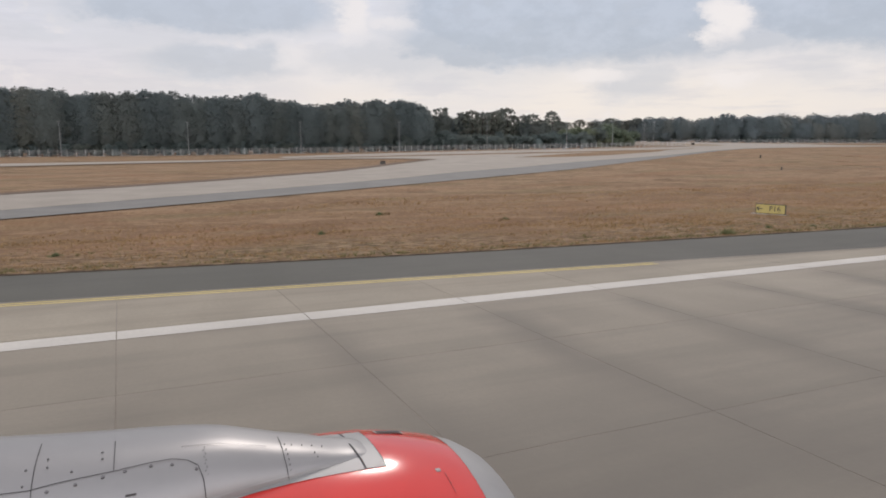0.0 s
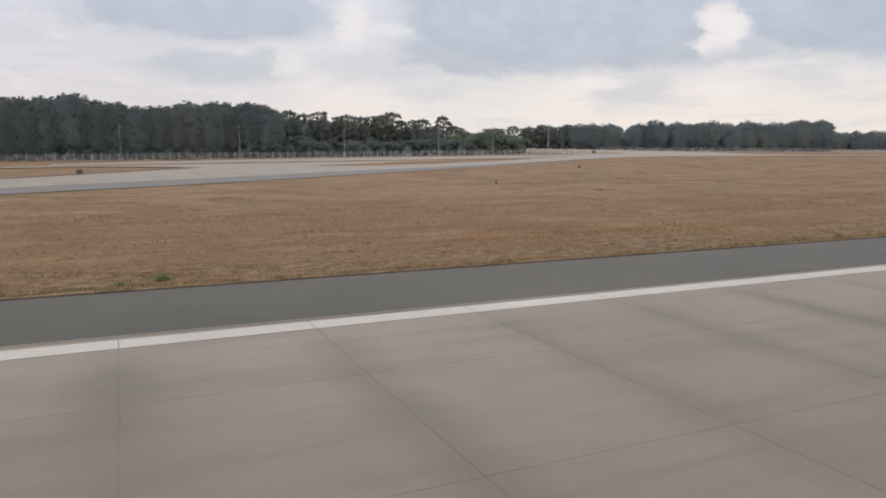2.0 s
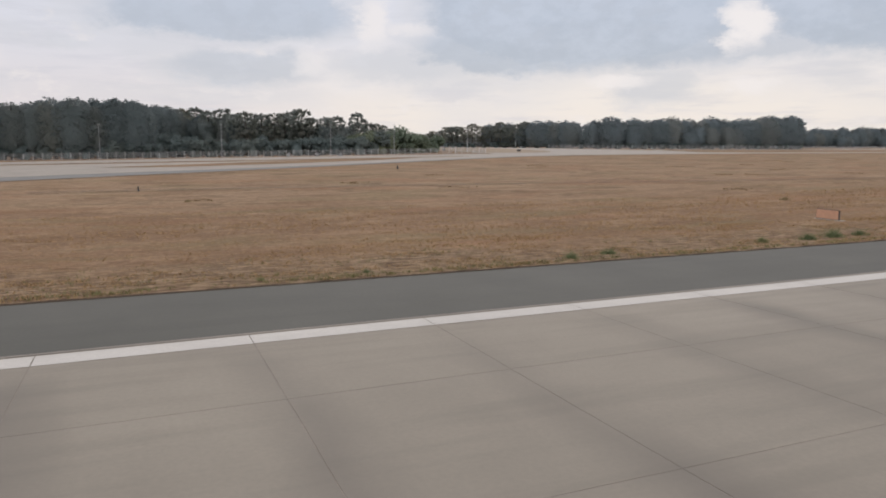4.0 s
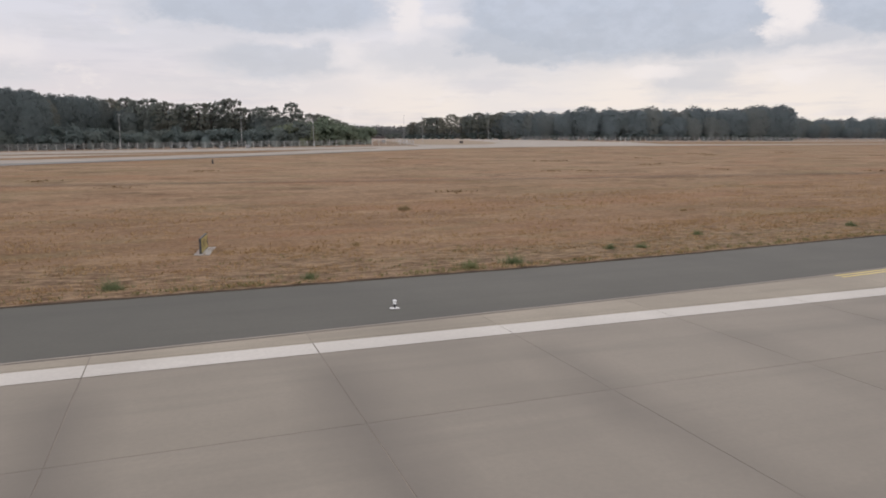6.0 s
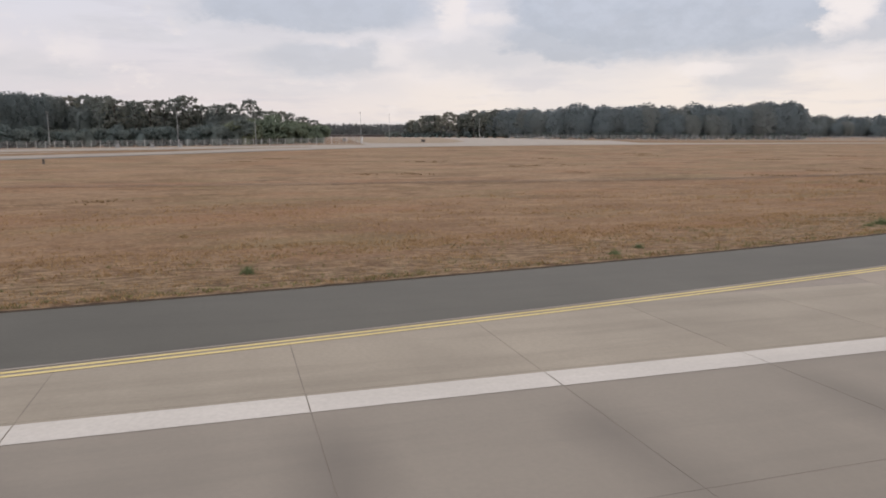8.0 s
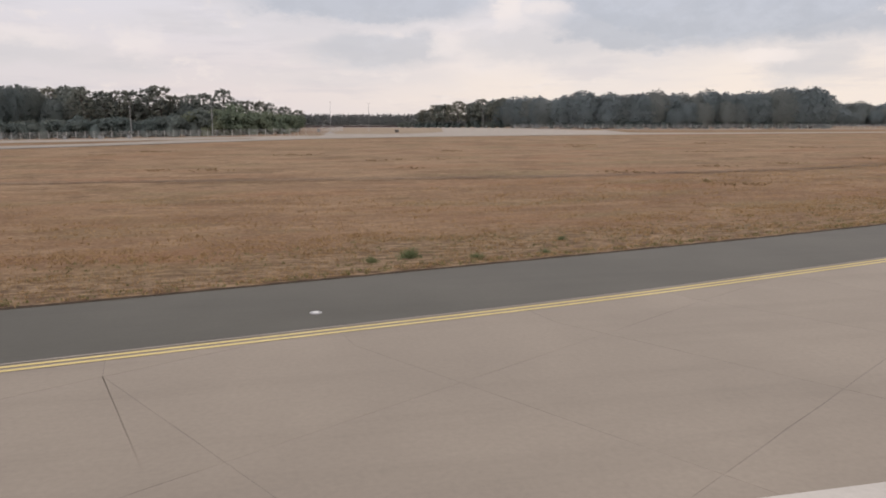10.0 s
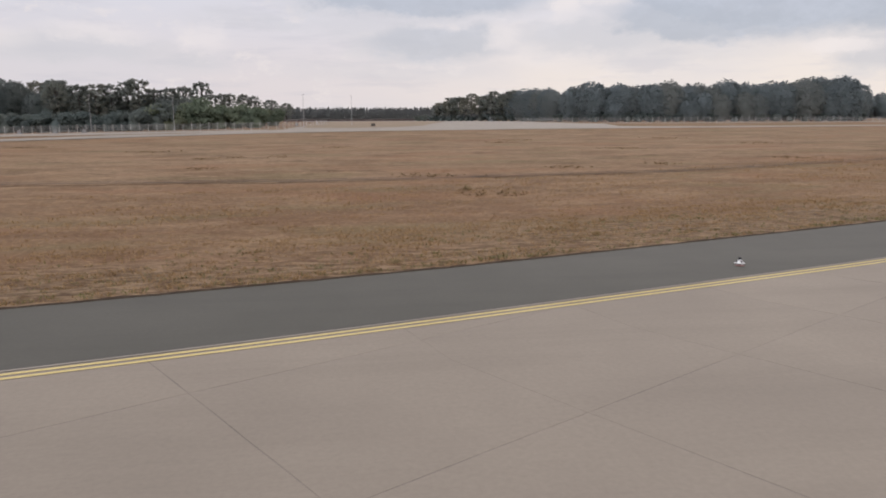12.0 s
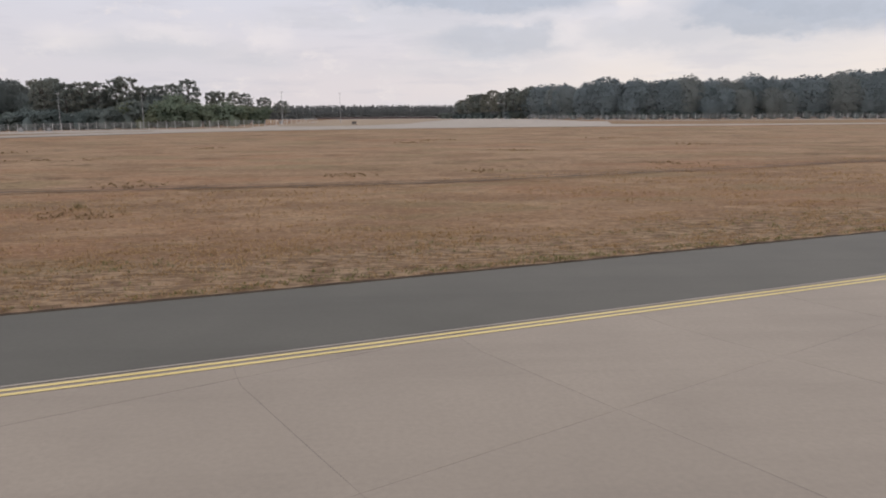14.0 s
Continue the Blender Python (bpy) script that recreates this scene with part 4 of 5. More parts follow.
def lamp_post(x, y, h=11.2):
    """Tall floodlight mast: tapered pole, cross arm, two lamp heads."""
    ob = new("lamp_post")
    ob.location = (x, y, float(rise(x, y)))
    bm = bmesh.new()
    box(bm, 0, 0, 0.0, 0.7, 0.7, 0.5, 0.04)
    part("foundation", bm, M_FOOT, ob)
    bm = bmesh.new()
    rod(bm, (0, 0, 0.2), (0, 0, h), 0.10, 0.06, 10)
    part("pole", bm, M_GALV, ob)
    bm = bmesh.new()
    rod(bm, (-0.4, 0, h - 0.05), (0.4, 0, h - 0.05), 0.04, 0.04, 8)
    part("cross_arm", bm, M_GALV, ob)
    for s in (-0.32, 0.32):
        bm = bmesh.new()
        box(bm, s, -0.12, h + 0.06, 0.28, 0.25, 0.16, 0.03, None)
        part("lamp_head", bm, M_POST, ob, "pale lamp head")
    return tagged(ob, "tall slim galvanised lamp post standing by the fence", "lamp post", "perimeter lamp posts")


first_post = lamp_post(22.2, 262)
for x, y in ((-17, 262), (61.4, 262), (100.1, 262), (138.7, 262), (177.4, 261.5), (202.5, 262.4), (242.6, 282), (260, 310), (337.5, 412.8), (430, 366)):
    copy_thing(first_post, pose(x, y, float(rise(x, y))))


def fence(name, pts, step, h, label, strands=8):
    """Perimeter fence: pale posts each a part, rails and wire between them."""
    ob = new(name)
    wire = bmesh.new()
    post_me = None
    for (x0, y0), (x1, y1) in zip(pts, pts[1:]):
        n = max(1, round(math.hypot(x1 - x0, y1 - y0) / step))
        prev = None
        for i in range(n + 1):
            x, y = x0 + (x1 - x0) * i / n, y0 + (y1 - y0) * i / n
            p = Vector((x, y, float(rise(x, y))))
            if post_me is None:
                bm = bmesh.new()
                rod(bm, (0, 0, -0.2), (0, 0, h), 0.075, 0.06, 6)
                rod(bm, (0, 0, h), (0, -0.25, h + 0.3), 0.05, 0.04, 5)
                post_me = finish(bm, "post", M_POST)
            po = new("post", post_me)
            po.parent, po.location = ob, p
            if prev is not None:
                for z in (0.15, h * 0.35, h * 0.68, h * 0.97):
                    rod(wire, prev + Vector((0, 0, z)), p + Vector((0, 0, z)), 0.022, 0.022, 4)
                for k in range(1, strands + 1):
                    q = prev.lerp(p, k / (strands + 1))
                    rod(wire, q + Vector((0, 0, 0.05)), q + Vector((0, 0, h)), 0.03, 0.03, 3)
            prev = p
    part("wire_mesh", wire, M_MESH, ob, "grey wire mesh")
    return tagged(ob, label, "fence")


fence("perimeter_fence", [(-140, 255), (238, 255)], 2.6, 2.1, "long pale wire perimeter fence in front of the woods")
fence("perimeter_fence", [(238, 255), (250, 319), (233, 328)], 5.2, 1.7, "wire fence turning back towards the far apron", 1)
fence("perimeter_fence", [(345, 384), (362, 352), (380, 338), (500, 316), (640, 300)], 2.9, 2.1, "long grey wire fence before the far woods")
wall = new("low_wall")
bm = bmesh.new()
box(bm, 285, 700, float(rise(285, 700)) + 0.7, 165, 0.5, 2.2, 0.05)
part("wall_body", bm, M_WALLDARK, wall)
bm = bmesh.new()
box(bm, 285, 700, float(rise(285, 700)) + 1.85, 165.4, 0.7, 0.12, 0.02)
part("coping", bm, M_FOOT, wall, "pale coping")
tagged(wall, "long low dark brown wall beyond the far apron", "wall")


# ---- plants ----
def leaf_sprays(rng, c, n, size):
    """A small triangle of leaves at each point c, square to n."""
    count = len(c)
    n = n / (np.linalg.norm(n, axis=1)[:, None] + 1e-9)
    t = np.cross(n, rng.normal(size=(count, 3)))
    t /= np.linalg.norm(t, axis=1)[:, None] + 1e-9
    b = np.cross(n, t)
    s = size * rng.uniform(0.5, 1.3, count)[:, None]
    e = rng.uniform(0.5, 1.0, (count, 1))
    return np.stack([c + t * s, c - t * s * 0.6 + b * s * e, c - t * s * 0.6 - b * s * e], 1).reshape(-1, 3)


def leaf_cloud(rng, centres, radii, count, size, share=None):
    """Many small leaf sprays scattered through clumps: three vertices each."""
    k = rng.choice(len(centres), count, p=share)
    d = rng.normal(size=(count, 3))
    d /= np.linalg.norm(d, axis=1)[:, None]
    r = np.asarray(radii)[k] * rng.uniform(0.0, 1.0, count) ** 0.45 * rng.uniform(0.85, 1.2, count)
    c = np.asarray(centres)[k] + d * r[:, None] * np.array([1, 1, 0.75])
    return leaf_sprays(rng, c, d * 0.8 + np.array([0, -0.25, 0.25]) + rng.normal(size=(count, 3)) * 0.5, size)


def crown_mesh(name, v, mat, centre, stretch, core):
    """Leaf sprays round a lumpy inner mass of foliage, all shaded as one round crown with some scatter."""
    g = np.random.default_rng(len(v))
    count = len(v)
    seg = 14
    ring = [[(r * (1 + 0.3 * noise.noise((3 * math.cos(k * 0.449), 3 * math.sin(k * 0.449), z * 0.5 + count))) * math.cos(k * 0.449), r * math.sin(k * 0.449), z) for k in range(seg)] for r, z in core]
    inner = np.array([p for row in ring for p in row]).reshape(-1, 3)
    faces = np.arange(count).reshape(-1, 3).tolist()
    for i in range(len(core) - 1):
        for k in range(seg):
            p, q = count + i * seg, count + (i + 1) * seg
            faces.append((p + k, p + (k + 1) % seg, q + (k + 1) % seg, q + k))
    verts = np.concatenate([v, inner])
    me = mesh_of(name, verts.tolist(), faces, mat)
    d = (verts - np.array(centre)) * np.array(stretch)
    d = d / (np.linalg.norm(d, axis=1)[:, None] + 1e-9) + np.array([0, 0, 0.15])
    d[:count] += np.repeat(g.normal(size=(count // 3, 3)) * 0.25, 3, axis=0)
    d /= np.linalg.norm(d, axis=1)[:, None]
    me.normals_split_custom_set_from_vertices(d.tolist())
    return me


def tree_kind(seed, h, spread, base, mat, leaves=620, size=0.55, open_crown=False):
    """One tree at the origin: tapered trunk, forking limbs, and a broad crown of many small leaf clumps with ragged twigs on top."""
    rng = np.random.default_rng(seed)
    ob = new("tree")
    trunk = bmesh.new()
    lean = rng.normal(size=2) * 0.03 * h
    r0 = 0.016 * h

    def axis(t):
        return Vector((lean[0] * t * t, lean[1] * t * t, h * t))

    knots = [axis(t) for t in (0, 0.2, 0.42, 0.62, 0.8, 0.92)]
    for i, (p, q) in enumerate(zip(knots, knots[1:])):
        rod(trunk, p, q, r0 * (1 - 0.18 * i), r0 * (1 - 0.18 * (i + 1)), 6)
    centres, radii = [], []

    def prof(t):
        """Crown's half width at the share t of its own height: broad shoulders, flattish top."""
        top = max(0.0, 1 - max(0.0, (t - 0.5) / 0.53) ** 2.3) ** 0.5
        return top * (0.62 + 0.38 * min(1.0, t / 0.4))

    for i in range(11 if open_crown else 9):
        # limbs that fork towards the crown's rim
        t = base + (1 - base) * (0.18 + 0.72 * i / 10)
        a = i * 2.4 + rng.uniform(-0.5, 0.5)
        reach = spread * prof((t - base) / (1 - base)) * rng.uniform(0.55, 0.9)
        start = axis(max(0.22, t - 0.22))
        mid = axis(t) + Vector((math.cos(a), math.sin(a), 0)) * reach * 0.55
        rod(trunk, start, mid, r0 * (0.26 if open_crown else 0.36), r0 * 0.15, 5)
        for f in (-0.5, 0.5):
            end = axis(min(0.97, t + 0.07)) + Vector((math.cos(a + f), math.sin(a + f), 0)) * reach
            rod(trunk, mid, end, r0 * 0.15, 0.02, 4)
            centres.append(end)
            radii.append(rng.uniform(0.7, 1.25) if open_crown else rng.uniform(0.9, 1.5))
    for i in range(95 if open_crown else 44):
        t = rng.uniform(0.02, 1.0) ** 0.8
        a = i * 2.4 + rng.uniform(-0.7, 0.7)
        d = spread * prof(t) * rng.uniform(0.15, 1.0) ** 0.5
        centres.append(axis(base + (1 - base) * t * 0.97) + Vector((d * math.cos(a), d * math.sin(a), 0)))
        radii.append(rng.uniform(0.35, 0.8) if open_crown else rng.uniform(0.8, 1.5))
    for i in range(16):
        # twigs that stand out of the crown's top
        a, d = rng.uniform(0, 6.28), spread * rng.uniform(0.0, 0.85)
        z = base + (1 - base) * float(np.interp(d / spread, [0, 0.5, 0.8, 1], [1.0, 0.95, 0.84, 0.6]))
        foot = axis(z - 0.04) + Vector((d * math.cos(a), d * math.sin(a), 0))
        tip = foot + Vector((rng.uniform(-0.5, 0.5), rng.uniform(-0.5, 0.5), rng.uniform(0.5, 1.4)))
        rod(trunk, axis(max(0.3, z - 0.22)), tip, 0.05, 0.012, 3)
        centres.append(tip)
        radii.append(rng.uniform(0.25, 0.55))
    part("trunk", trunk, M_BARK, ob, "dark trunk and limbs")
    weight = np.array(radii) ** 2
    v = leaf_cloud(rng, [tuple(c) for c in centres], radii, int(leaves * (1.0 if open_crown else 0.48)), size, weight / weight.sum())
    if not open_crown:
        # leaves all over the crown's skin, which close it into one mass
        m = int(leaves * 0.52)
        t = rng.uniform(0.0, 0.97, m)
        rr = spread * np.array([prof(k) for k in t]) * rng.uniform(0.72, 1.04, m)
        a = rng.uniform(0, 2 * np.pi, m)
        c = np.stack([lean[0] * t * t + rr * np.cos(a), lean[1] * t * t + rr * np.sin(a), h * (base + (1 - base) * t * 0.97)], 1)
        v2 = leaf_sprays(rng, c, np.stack([np.cos(a), np.sin(a), 0.25 + 0.8 * (t - 0.4)], 1) + rng.normal(size=(m, 3)) * 0.45, size * 1.1)
        v = np.concatenate([v, v2])
    core = [] if open_crown else [(spread * 0.6 * prof(t), h * (base + (1 - base) * t * 0.88)) for t in np.linspace(0, 0.98, 9)]
    me = crown_mesh("crown", v, mat, (0, 0, h * (base + 0.35 * (1 - base))), (1, 1, 0.45), core)
    cr = new("crown", me)
    cr.parent = ob
    return ob


def scrub_kind(seed, h, w, mat, count=3000):
    rng = np.random.default_rng(seed)
    ob = new("shrub")
    stems = bmesh.new()
    centres, radii = [], []
    for i in range(12):
        a, d = rng.uniform(0, 6.28), w * math.sqrt(rng.uniform(0, 1)) * 0.8
        z = h * rng.uniform(0.25, 0.88) * (1 - 0.35 * d / w)
        centres.append((d * math.cos(a), d * math.sin(a), z))
        radii.append(rng.uniform(0.16, 0.3) * h)
        rod(stems, (0.2 * d * math.cos(a), 0.2 * d * math.sin(a), 0), centres[-1], 0.07, 0.02, 4)
    part("stem", stems, M_BARK, ob, "dark branching stem")
    v = leaf_cloud(rng, centres, radii, count, 0.34)
    v[:, 2] = np.maximum(v[:, 2], 0.05)
    me = crown_mesh("foliage", v, mat, (0, 0, 0.2 * h), (1, 1, 0.6), [(w * r, h * t) for r, t in ((0.4, 0.0), (0.5, 0.2), (0.42, 0.4), (0.25, 0.52), (0.05, 0.58))])
    cr = new("foliage", me)
    cr.parent = ob
    return ob


def plant(ob, x, y, turn, scale, label, category, group):
    """Set the kind's first tree down, or a copy of it."""
    m = Matrix.Translation((x, y, float(rise(x, y)) - 0.1)) @ Matrix.Rotation(turn, 4, "Z")
    if "used" in ob:
        c = copy_thing(ob, m)
        c.scale = scale
    else:
        ob["used"] = 1
        ob.matrix_world = m
        ob.scale = scale
        c = ob
    return tagged(c, label, category, group)


rng = np.random.default_rng(11)
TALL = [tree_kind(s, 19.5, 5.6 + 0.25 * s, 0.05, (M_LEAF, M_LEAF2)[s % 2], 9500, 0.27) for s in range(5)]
OPEN = [tree_kind(20 + s, 17.0, 5.0, 0.24, M_LEAF3, 9500, 0.23, True) for s in range(4)]
FARW = [tree_kind(40 + s, 17.0, 5.6, 0.05, M_HAZELEAF, 5000, 0.36) for s in range(4)]
SHRUB = [scrub_kind(60 + s, 7.5, 4.2, M_SCRUB) for s in range(4)]
GREEN = [scrub_kind(66 + s, 7.5, 4.2, M_SCRUB2) for s in range(3)]

# west wood, a closed dark edge
for row in range(2):
    x = -135.0 + row * 2.3
    while x < 112:
        s = rng.uniform(0.93, 1.07)
        plant(TALL[rng.integers(5)], x, 272 + row * 6.5 + rng.uniform(-2, 2), rng.uniform(0, 6.28), (s * 1.1, s * 1.1, s * (1.0 + 0.03 * row) * (1.06 if x < 60 else 0.97)),
              "dense dark green broadleaf tree at the wood's edge", "tree", "west wood")
        x += rng.uniform(5.2, 7.2)
x = -140.0
while x < 110:
    s = rng.uniform(0.6, 0.95)
    plant(SHRUB[rng.integers(4)], x, 266.5 + rng.uniform(-1, 1.5), rng.uniform(0, 6.28), (s, s, s * 0.85), "dark green shrub at the foot of the wood", "shrub", "wood edge shrubs")
    x += rng.uniform(4, 6.5)
# the wood's corner turning back from the fence
for x, y in ((108, 284), (112, 290), (114, 298), (117, 305), (119, 313), (122, 320), (124, 327), (126, 334), (110, 296), (112, 308), (115, 318), (117, 328), (106, 290)):
    s = rng.uniform(0.97, 1.05)
    plant(TALL[rng.integers(5)], x, y, rng.uniform(0, 6.28), (s * 0.95, s * 0.95, s * 1.0), "dense dark green broadleaf tree at the wood's corner", "tree", "west wood")
# open row of taller trees with scrub below
for x, y, h, w in ((131, 344, 19.5, 1.1), (136.2, 345, 20.1, 1.05), (141, 332, 18.2, 1.0), (145.8, 324.6, 19.0, 1.05), (149.5, 308, 16.2, 0.8), (153.1, 303.3, 16.9, 1.0), (159.5, 306, 16.3, 0.95), (164.8, 308, 16.7, 1.1),
                   (169.5, 311, 16.4, 1.0), (174.5, 316, 17.8, 0.9), (178.5, 315, 18.7, 1.05), (183.5, 318, 15.0, 0.7), (189.5, 317, 15.2, 0.95), (194, 318, 15.6, 0.95), (203, 312, 16.9, 0.95), (207, 330, 13.0, 0.8),
                   (211, 322, 12.6, 0.75), (216, 327, 12.6, 0.6), (220, 330, 11.8, 0.75), (226, 338, 10.4, 0.75), (232, 346, 9.0, 0.75)):
    plant(OPEN[rng.integers(4)], x, y, rng.uniform(0, 6.28), (w * rng.uniform(0.95, 1.05), w, h / 17.2), "tall thin-crowned broadleaf tree with sky showing through", "tree", "open tree row")
for x, y, k in ((129, 338, 0.86), (133, 350, 0.9), (138, 342, 0.86), (142, 336, 0.82), (147, 326, 0.8), (151, 312, 0.74)):
    plant(TALL[rng.integers(5)], x, y, rng.uniform(0, 6.28), (0.85, 0.85, k), "dense dark green broadleaf tree at the wood's corner", "tree", "west wood")
x = 128.0
while x < 200:
    w = rng.uniform(0.8, 1.0)
    plant(TALL[rng.integers(5)], x, 322 + rng.uniform(-8, 8) + max(0, 145 - x), rng.uniform(0, 6.28), (w, w, rng.uniform(0.62, 0.8) if x < 172 else rng.uniform(0.55, 0.68)), "low dense broadleaf tree behind the open row", "tree", "open tree row")
    x += rng.uniform(3.8, 6)
for row in range(2):
    x = 104.0 + row * 2
    while x < 226 + row * 5:
        s = rng.uniform(0.8, 1.15) if x < 194 else rng.uniform(1.15, 1.6) * (1.05 if x < 214 else 0.85)
        plant(GREEN[rng.integers(3)] if x > 196 else SHRUB[rng.integers(4)], x, 268 + row * 16 + max(0, x - 190) * (0.3 + 0.3 * row) + rng.uniform(-2, 2), rng.uniform(0, 6.28), (s * 1.15, s * 1.15, s), "tall dark green thicket shrub behind the fence", "shrub", "thicket")
        x += rng.uniform(4.2, 6.2)
# east wood
FRONT = curve_y([(295, 600), (318, 535), (338, 490), (348, 460), (358, 425), (368, 388), (380, 360), (430, 347), (494, 337), (506, 345), (520, 400), (560, 420), (760, 430)])
for row in range(2):
    x = 322.0 + row * 1.7
    while x < 760:
        s = rng.uniform(0.88, 1.08) * float(np.interp(x, [318, 328, 334, 352, 368, 385, 470, 490, 508, 525, 700], [0.6, 0.8, 0.96, 0.98, 1.02, 1.08, 1.08, 1.22, 1.0, 0.9, 0.98]))
        if x < 356 and row:
            x += 3
            continue
        low = x > 362 and row == 0 and rng.uniform() < 0.45
        s *= rng.uniform(0.55, 0.85) if low else 1.0
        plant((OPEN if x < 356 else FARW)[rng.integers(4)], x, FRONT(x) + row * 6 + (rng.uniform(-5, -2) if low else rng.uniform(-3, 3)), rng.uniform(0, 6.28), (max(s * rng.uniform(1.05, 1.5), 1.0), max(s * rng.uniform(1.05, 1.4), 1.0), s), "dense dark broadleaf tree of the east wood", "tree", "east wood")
        x += rng.uniform(4.0, 7.2) * (0.45 if x < 365 else 1.0 if x < 505 else 1.7)
x = 312.0
while x < 560:
    s = rng.uniform(0.6, 0.9)
    plant(SHRUB[rng.integers(4)], x, FRONT(x) - 5 + rng.uniform(-1, 1), rng.uniform(0, 6.28), (s, s, s * 0.8), "dark shrub at the foot of the east wood", "shrub", "wood edge shrubs")
    x += rng.uniform(5, 7.5) * (0.5 if x < 365 else 1.0)

# trees filling the wood behind its western end
for x, y in ((350, 478), (358, 462), (366, 446), (374, 430), (382, 414), (390, 400), (398, 392), (362, 478), (372, 462), (382, 446), (392, 430), (402, 416)):
    s = rng.uniform(0.95, 1.05)
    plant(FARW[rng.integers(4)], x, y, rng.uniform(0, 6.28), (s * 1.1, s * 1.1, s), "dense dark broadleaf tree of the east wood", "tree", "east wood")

# distant pine forest closing the gap
pv = []
for row in range(5):
    for x in np.concatenate([np.arange(-20, 760, 3.0), np.arange(760, 1700, 5.0)]):
        x0, y0 = x + rng.uniform(-1.7, 1.7), 1140 + row * 12 + rng.uniform(-5, 5)
        z0, h, r = float(rise(x0, y0)), rng.uniform(16.5, 21.5), rng.uniform(2.6, 3.8)
        t, a = rng.uniform(0.02, 1.0, 80), rng.uniform(0, 6.28, 80)
        q = r * np.minimum(1.0, (1.06 - t) * 1.7) * rng.uniform(0.3, 1.0, 80)
        pv.append(leaf_sprays(rng, np.stack([x0 + q * np.cos(a), y0 + q * np.sin(a), z0 + h * t], 1), rng.normal(size=(80, 3)), 1.3))
pv = np.concatenate(pv)
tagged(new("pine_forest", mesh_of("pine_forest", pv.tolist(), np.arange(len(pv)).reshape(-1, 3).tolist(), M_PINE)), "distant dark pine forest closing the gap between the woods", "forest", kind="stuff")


# ---- grass blades and weeds ----
def blades(rng, x, y, z, h, w, n):
    """n bent blades a tuft: arrays of tuft places in, vertices and faces out."""
    k = np.repeat(np.arange(len(x)), n)
    m = len(k)
    a, lean = rng.uniform(0, 2 * np.pi, m), rng.uniform(0.3, 2.2, m)
    px, py = x[k] + rng.normal(0, 0.07, m) * (1 + 3 * w[k]), y[k] + rng.normal(0, 0.07, m) * (1 + 3 * w[k])
    hh = h[k] * rng.uniform(0.5, 1.2, m)
    tx, ty = np.cos(a), np.sin(a)
    ww = w[k] * rng.uniform(0.6, 1.3, m)
    v = np.empty((m, 3, 3))
    v[:, 0] = np.stack([px - ty * ww, py + tx * ww, z[k] - 0.02], 1)
    v[:, 1] = np.stack([px + ty * ww, py - tx * ww, z[k] - 0.02], 1)
    v[:, 2] = np.stack([px + tx * hh * lean, py + ty * hh * lean, z[k] + hh], 1)
    return v.reshape(-1, 3)


def blade_mesh(name, v, mat):
    me = bpy.data.meshes.new(name)
    n = len(v)
    me.vertices.add(n)
    me.vertices.foreach_set("co", v.ravel())
    me.loops.add(n)
    me.loops.foreach_set("vertex_index", np.arange(n))
    me.polygons.add(n // 3)
    me.polygons.foreach_set("loop_start", np.arange(0, n, 3))
    me.materials.append(mat)
    me.update()
    me.validate()
    return me


oy_x = np.arange(-150, 420, 1.0)
oy_y = np.array([outer_y(x) for x in oy_x])


def land(x, y):
    d = y - np.interp(x, oy_x, oy_y)
    return rise(x, y) + np.interp(d, [0, 0.6, 1.6, 2.6], [0.085, 0.085, 0.02, -0.02])


def sward(seed, count, d0, d1, h, w, n, mat, name, label, fade=1.0):
    g = np.random.default_rng(seed)
    x = g.uniform(-40, 350, count)
    d = d0 + (d1 - d0) * g.uniform(0, 1, count) ** fade
    clump = np.array([noise.noise((a * 0.25, b * 0.6, seed)) for a, b in zip(x, d)])
    keep = clump > g.uniform(-0.55, 0.35, count)
    x, d, clump = x[keep], d[keep], clump[keep]
    y = np.interp(x, oy_x, oy_y) + d
    on_taxi = (y > 56 + 0.74 * (x - 0) - 8) & (x < 120)
    x, y, clump = x[~on_taxi], y[~on_taxi], clump[~on_taxi]
    v = blades(g, x, y, land(x, y), h * (0.75 + 0.7 * np.clip(clump + 0.3, 0, 1)), np.full(len(x), w), n)
    tagged(new(name, blade_mesh(name, v, mat)), label, "grass", kind="stuff")


sward(6, 3500, 0.05, 0.8, 0.09, 0.022, 4, M_EDGEGREEN, "edge_grass", "thin line of olive green grass along the asphalt edge")
sward(7, 11000, 0.2, 8, 0.09, 0.022, 4, M_EDGEGREEN, "green_grass", "thin olive green grass among the straw near the asphalt", 1.6)
sward(1, 75000, 0.05, 11, 0.07, 0.020, 5, M_STRAW, "short_grass", "short dry straw-coloured grass near the asphalt")
sward(2, 60000, 7, 36, 0.12, 0.022, 4, M_STRAW, "meadow_grass", "long dry straw-coloured meadow grass")
def weed_kind(seed, mat, name="weed_clump"):
    g = np.random.default_rng(seed)
    n = 90
    r = np.minimum(np.abs(g.normal(0, 0.42, n)), 0.8)
    a = g.uniform(0, 6.28, n)
    v = blades(g, r * np.cos(a) * 1.3, r * np.sin(a), np.zeros(n), np.maximum(0.12, 0.42 - 0.3 * r) * g.uniform(0.5, 1.3, n), np.full(n, 0.022), 4)
    return new(name, blade_mesh(name, v, mat))


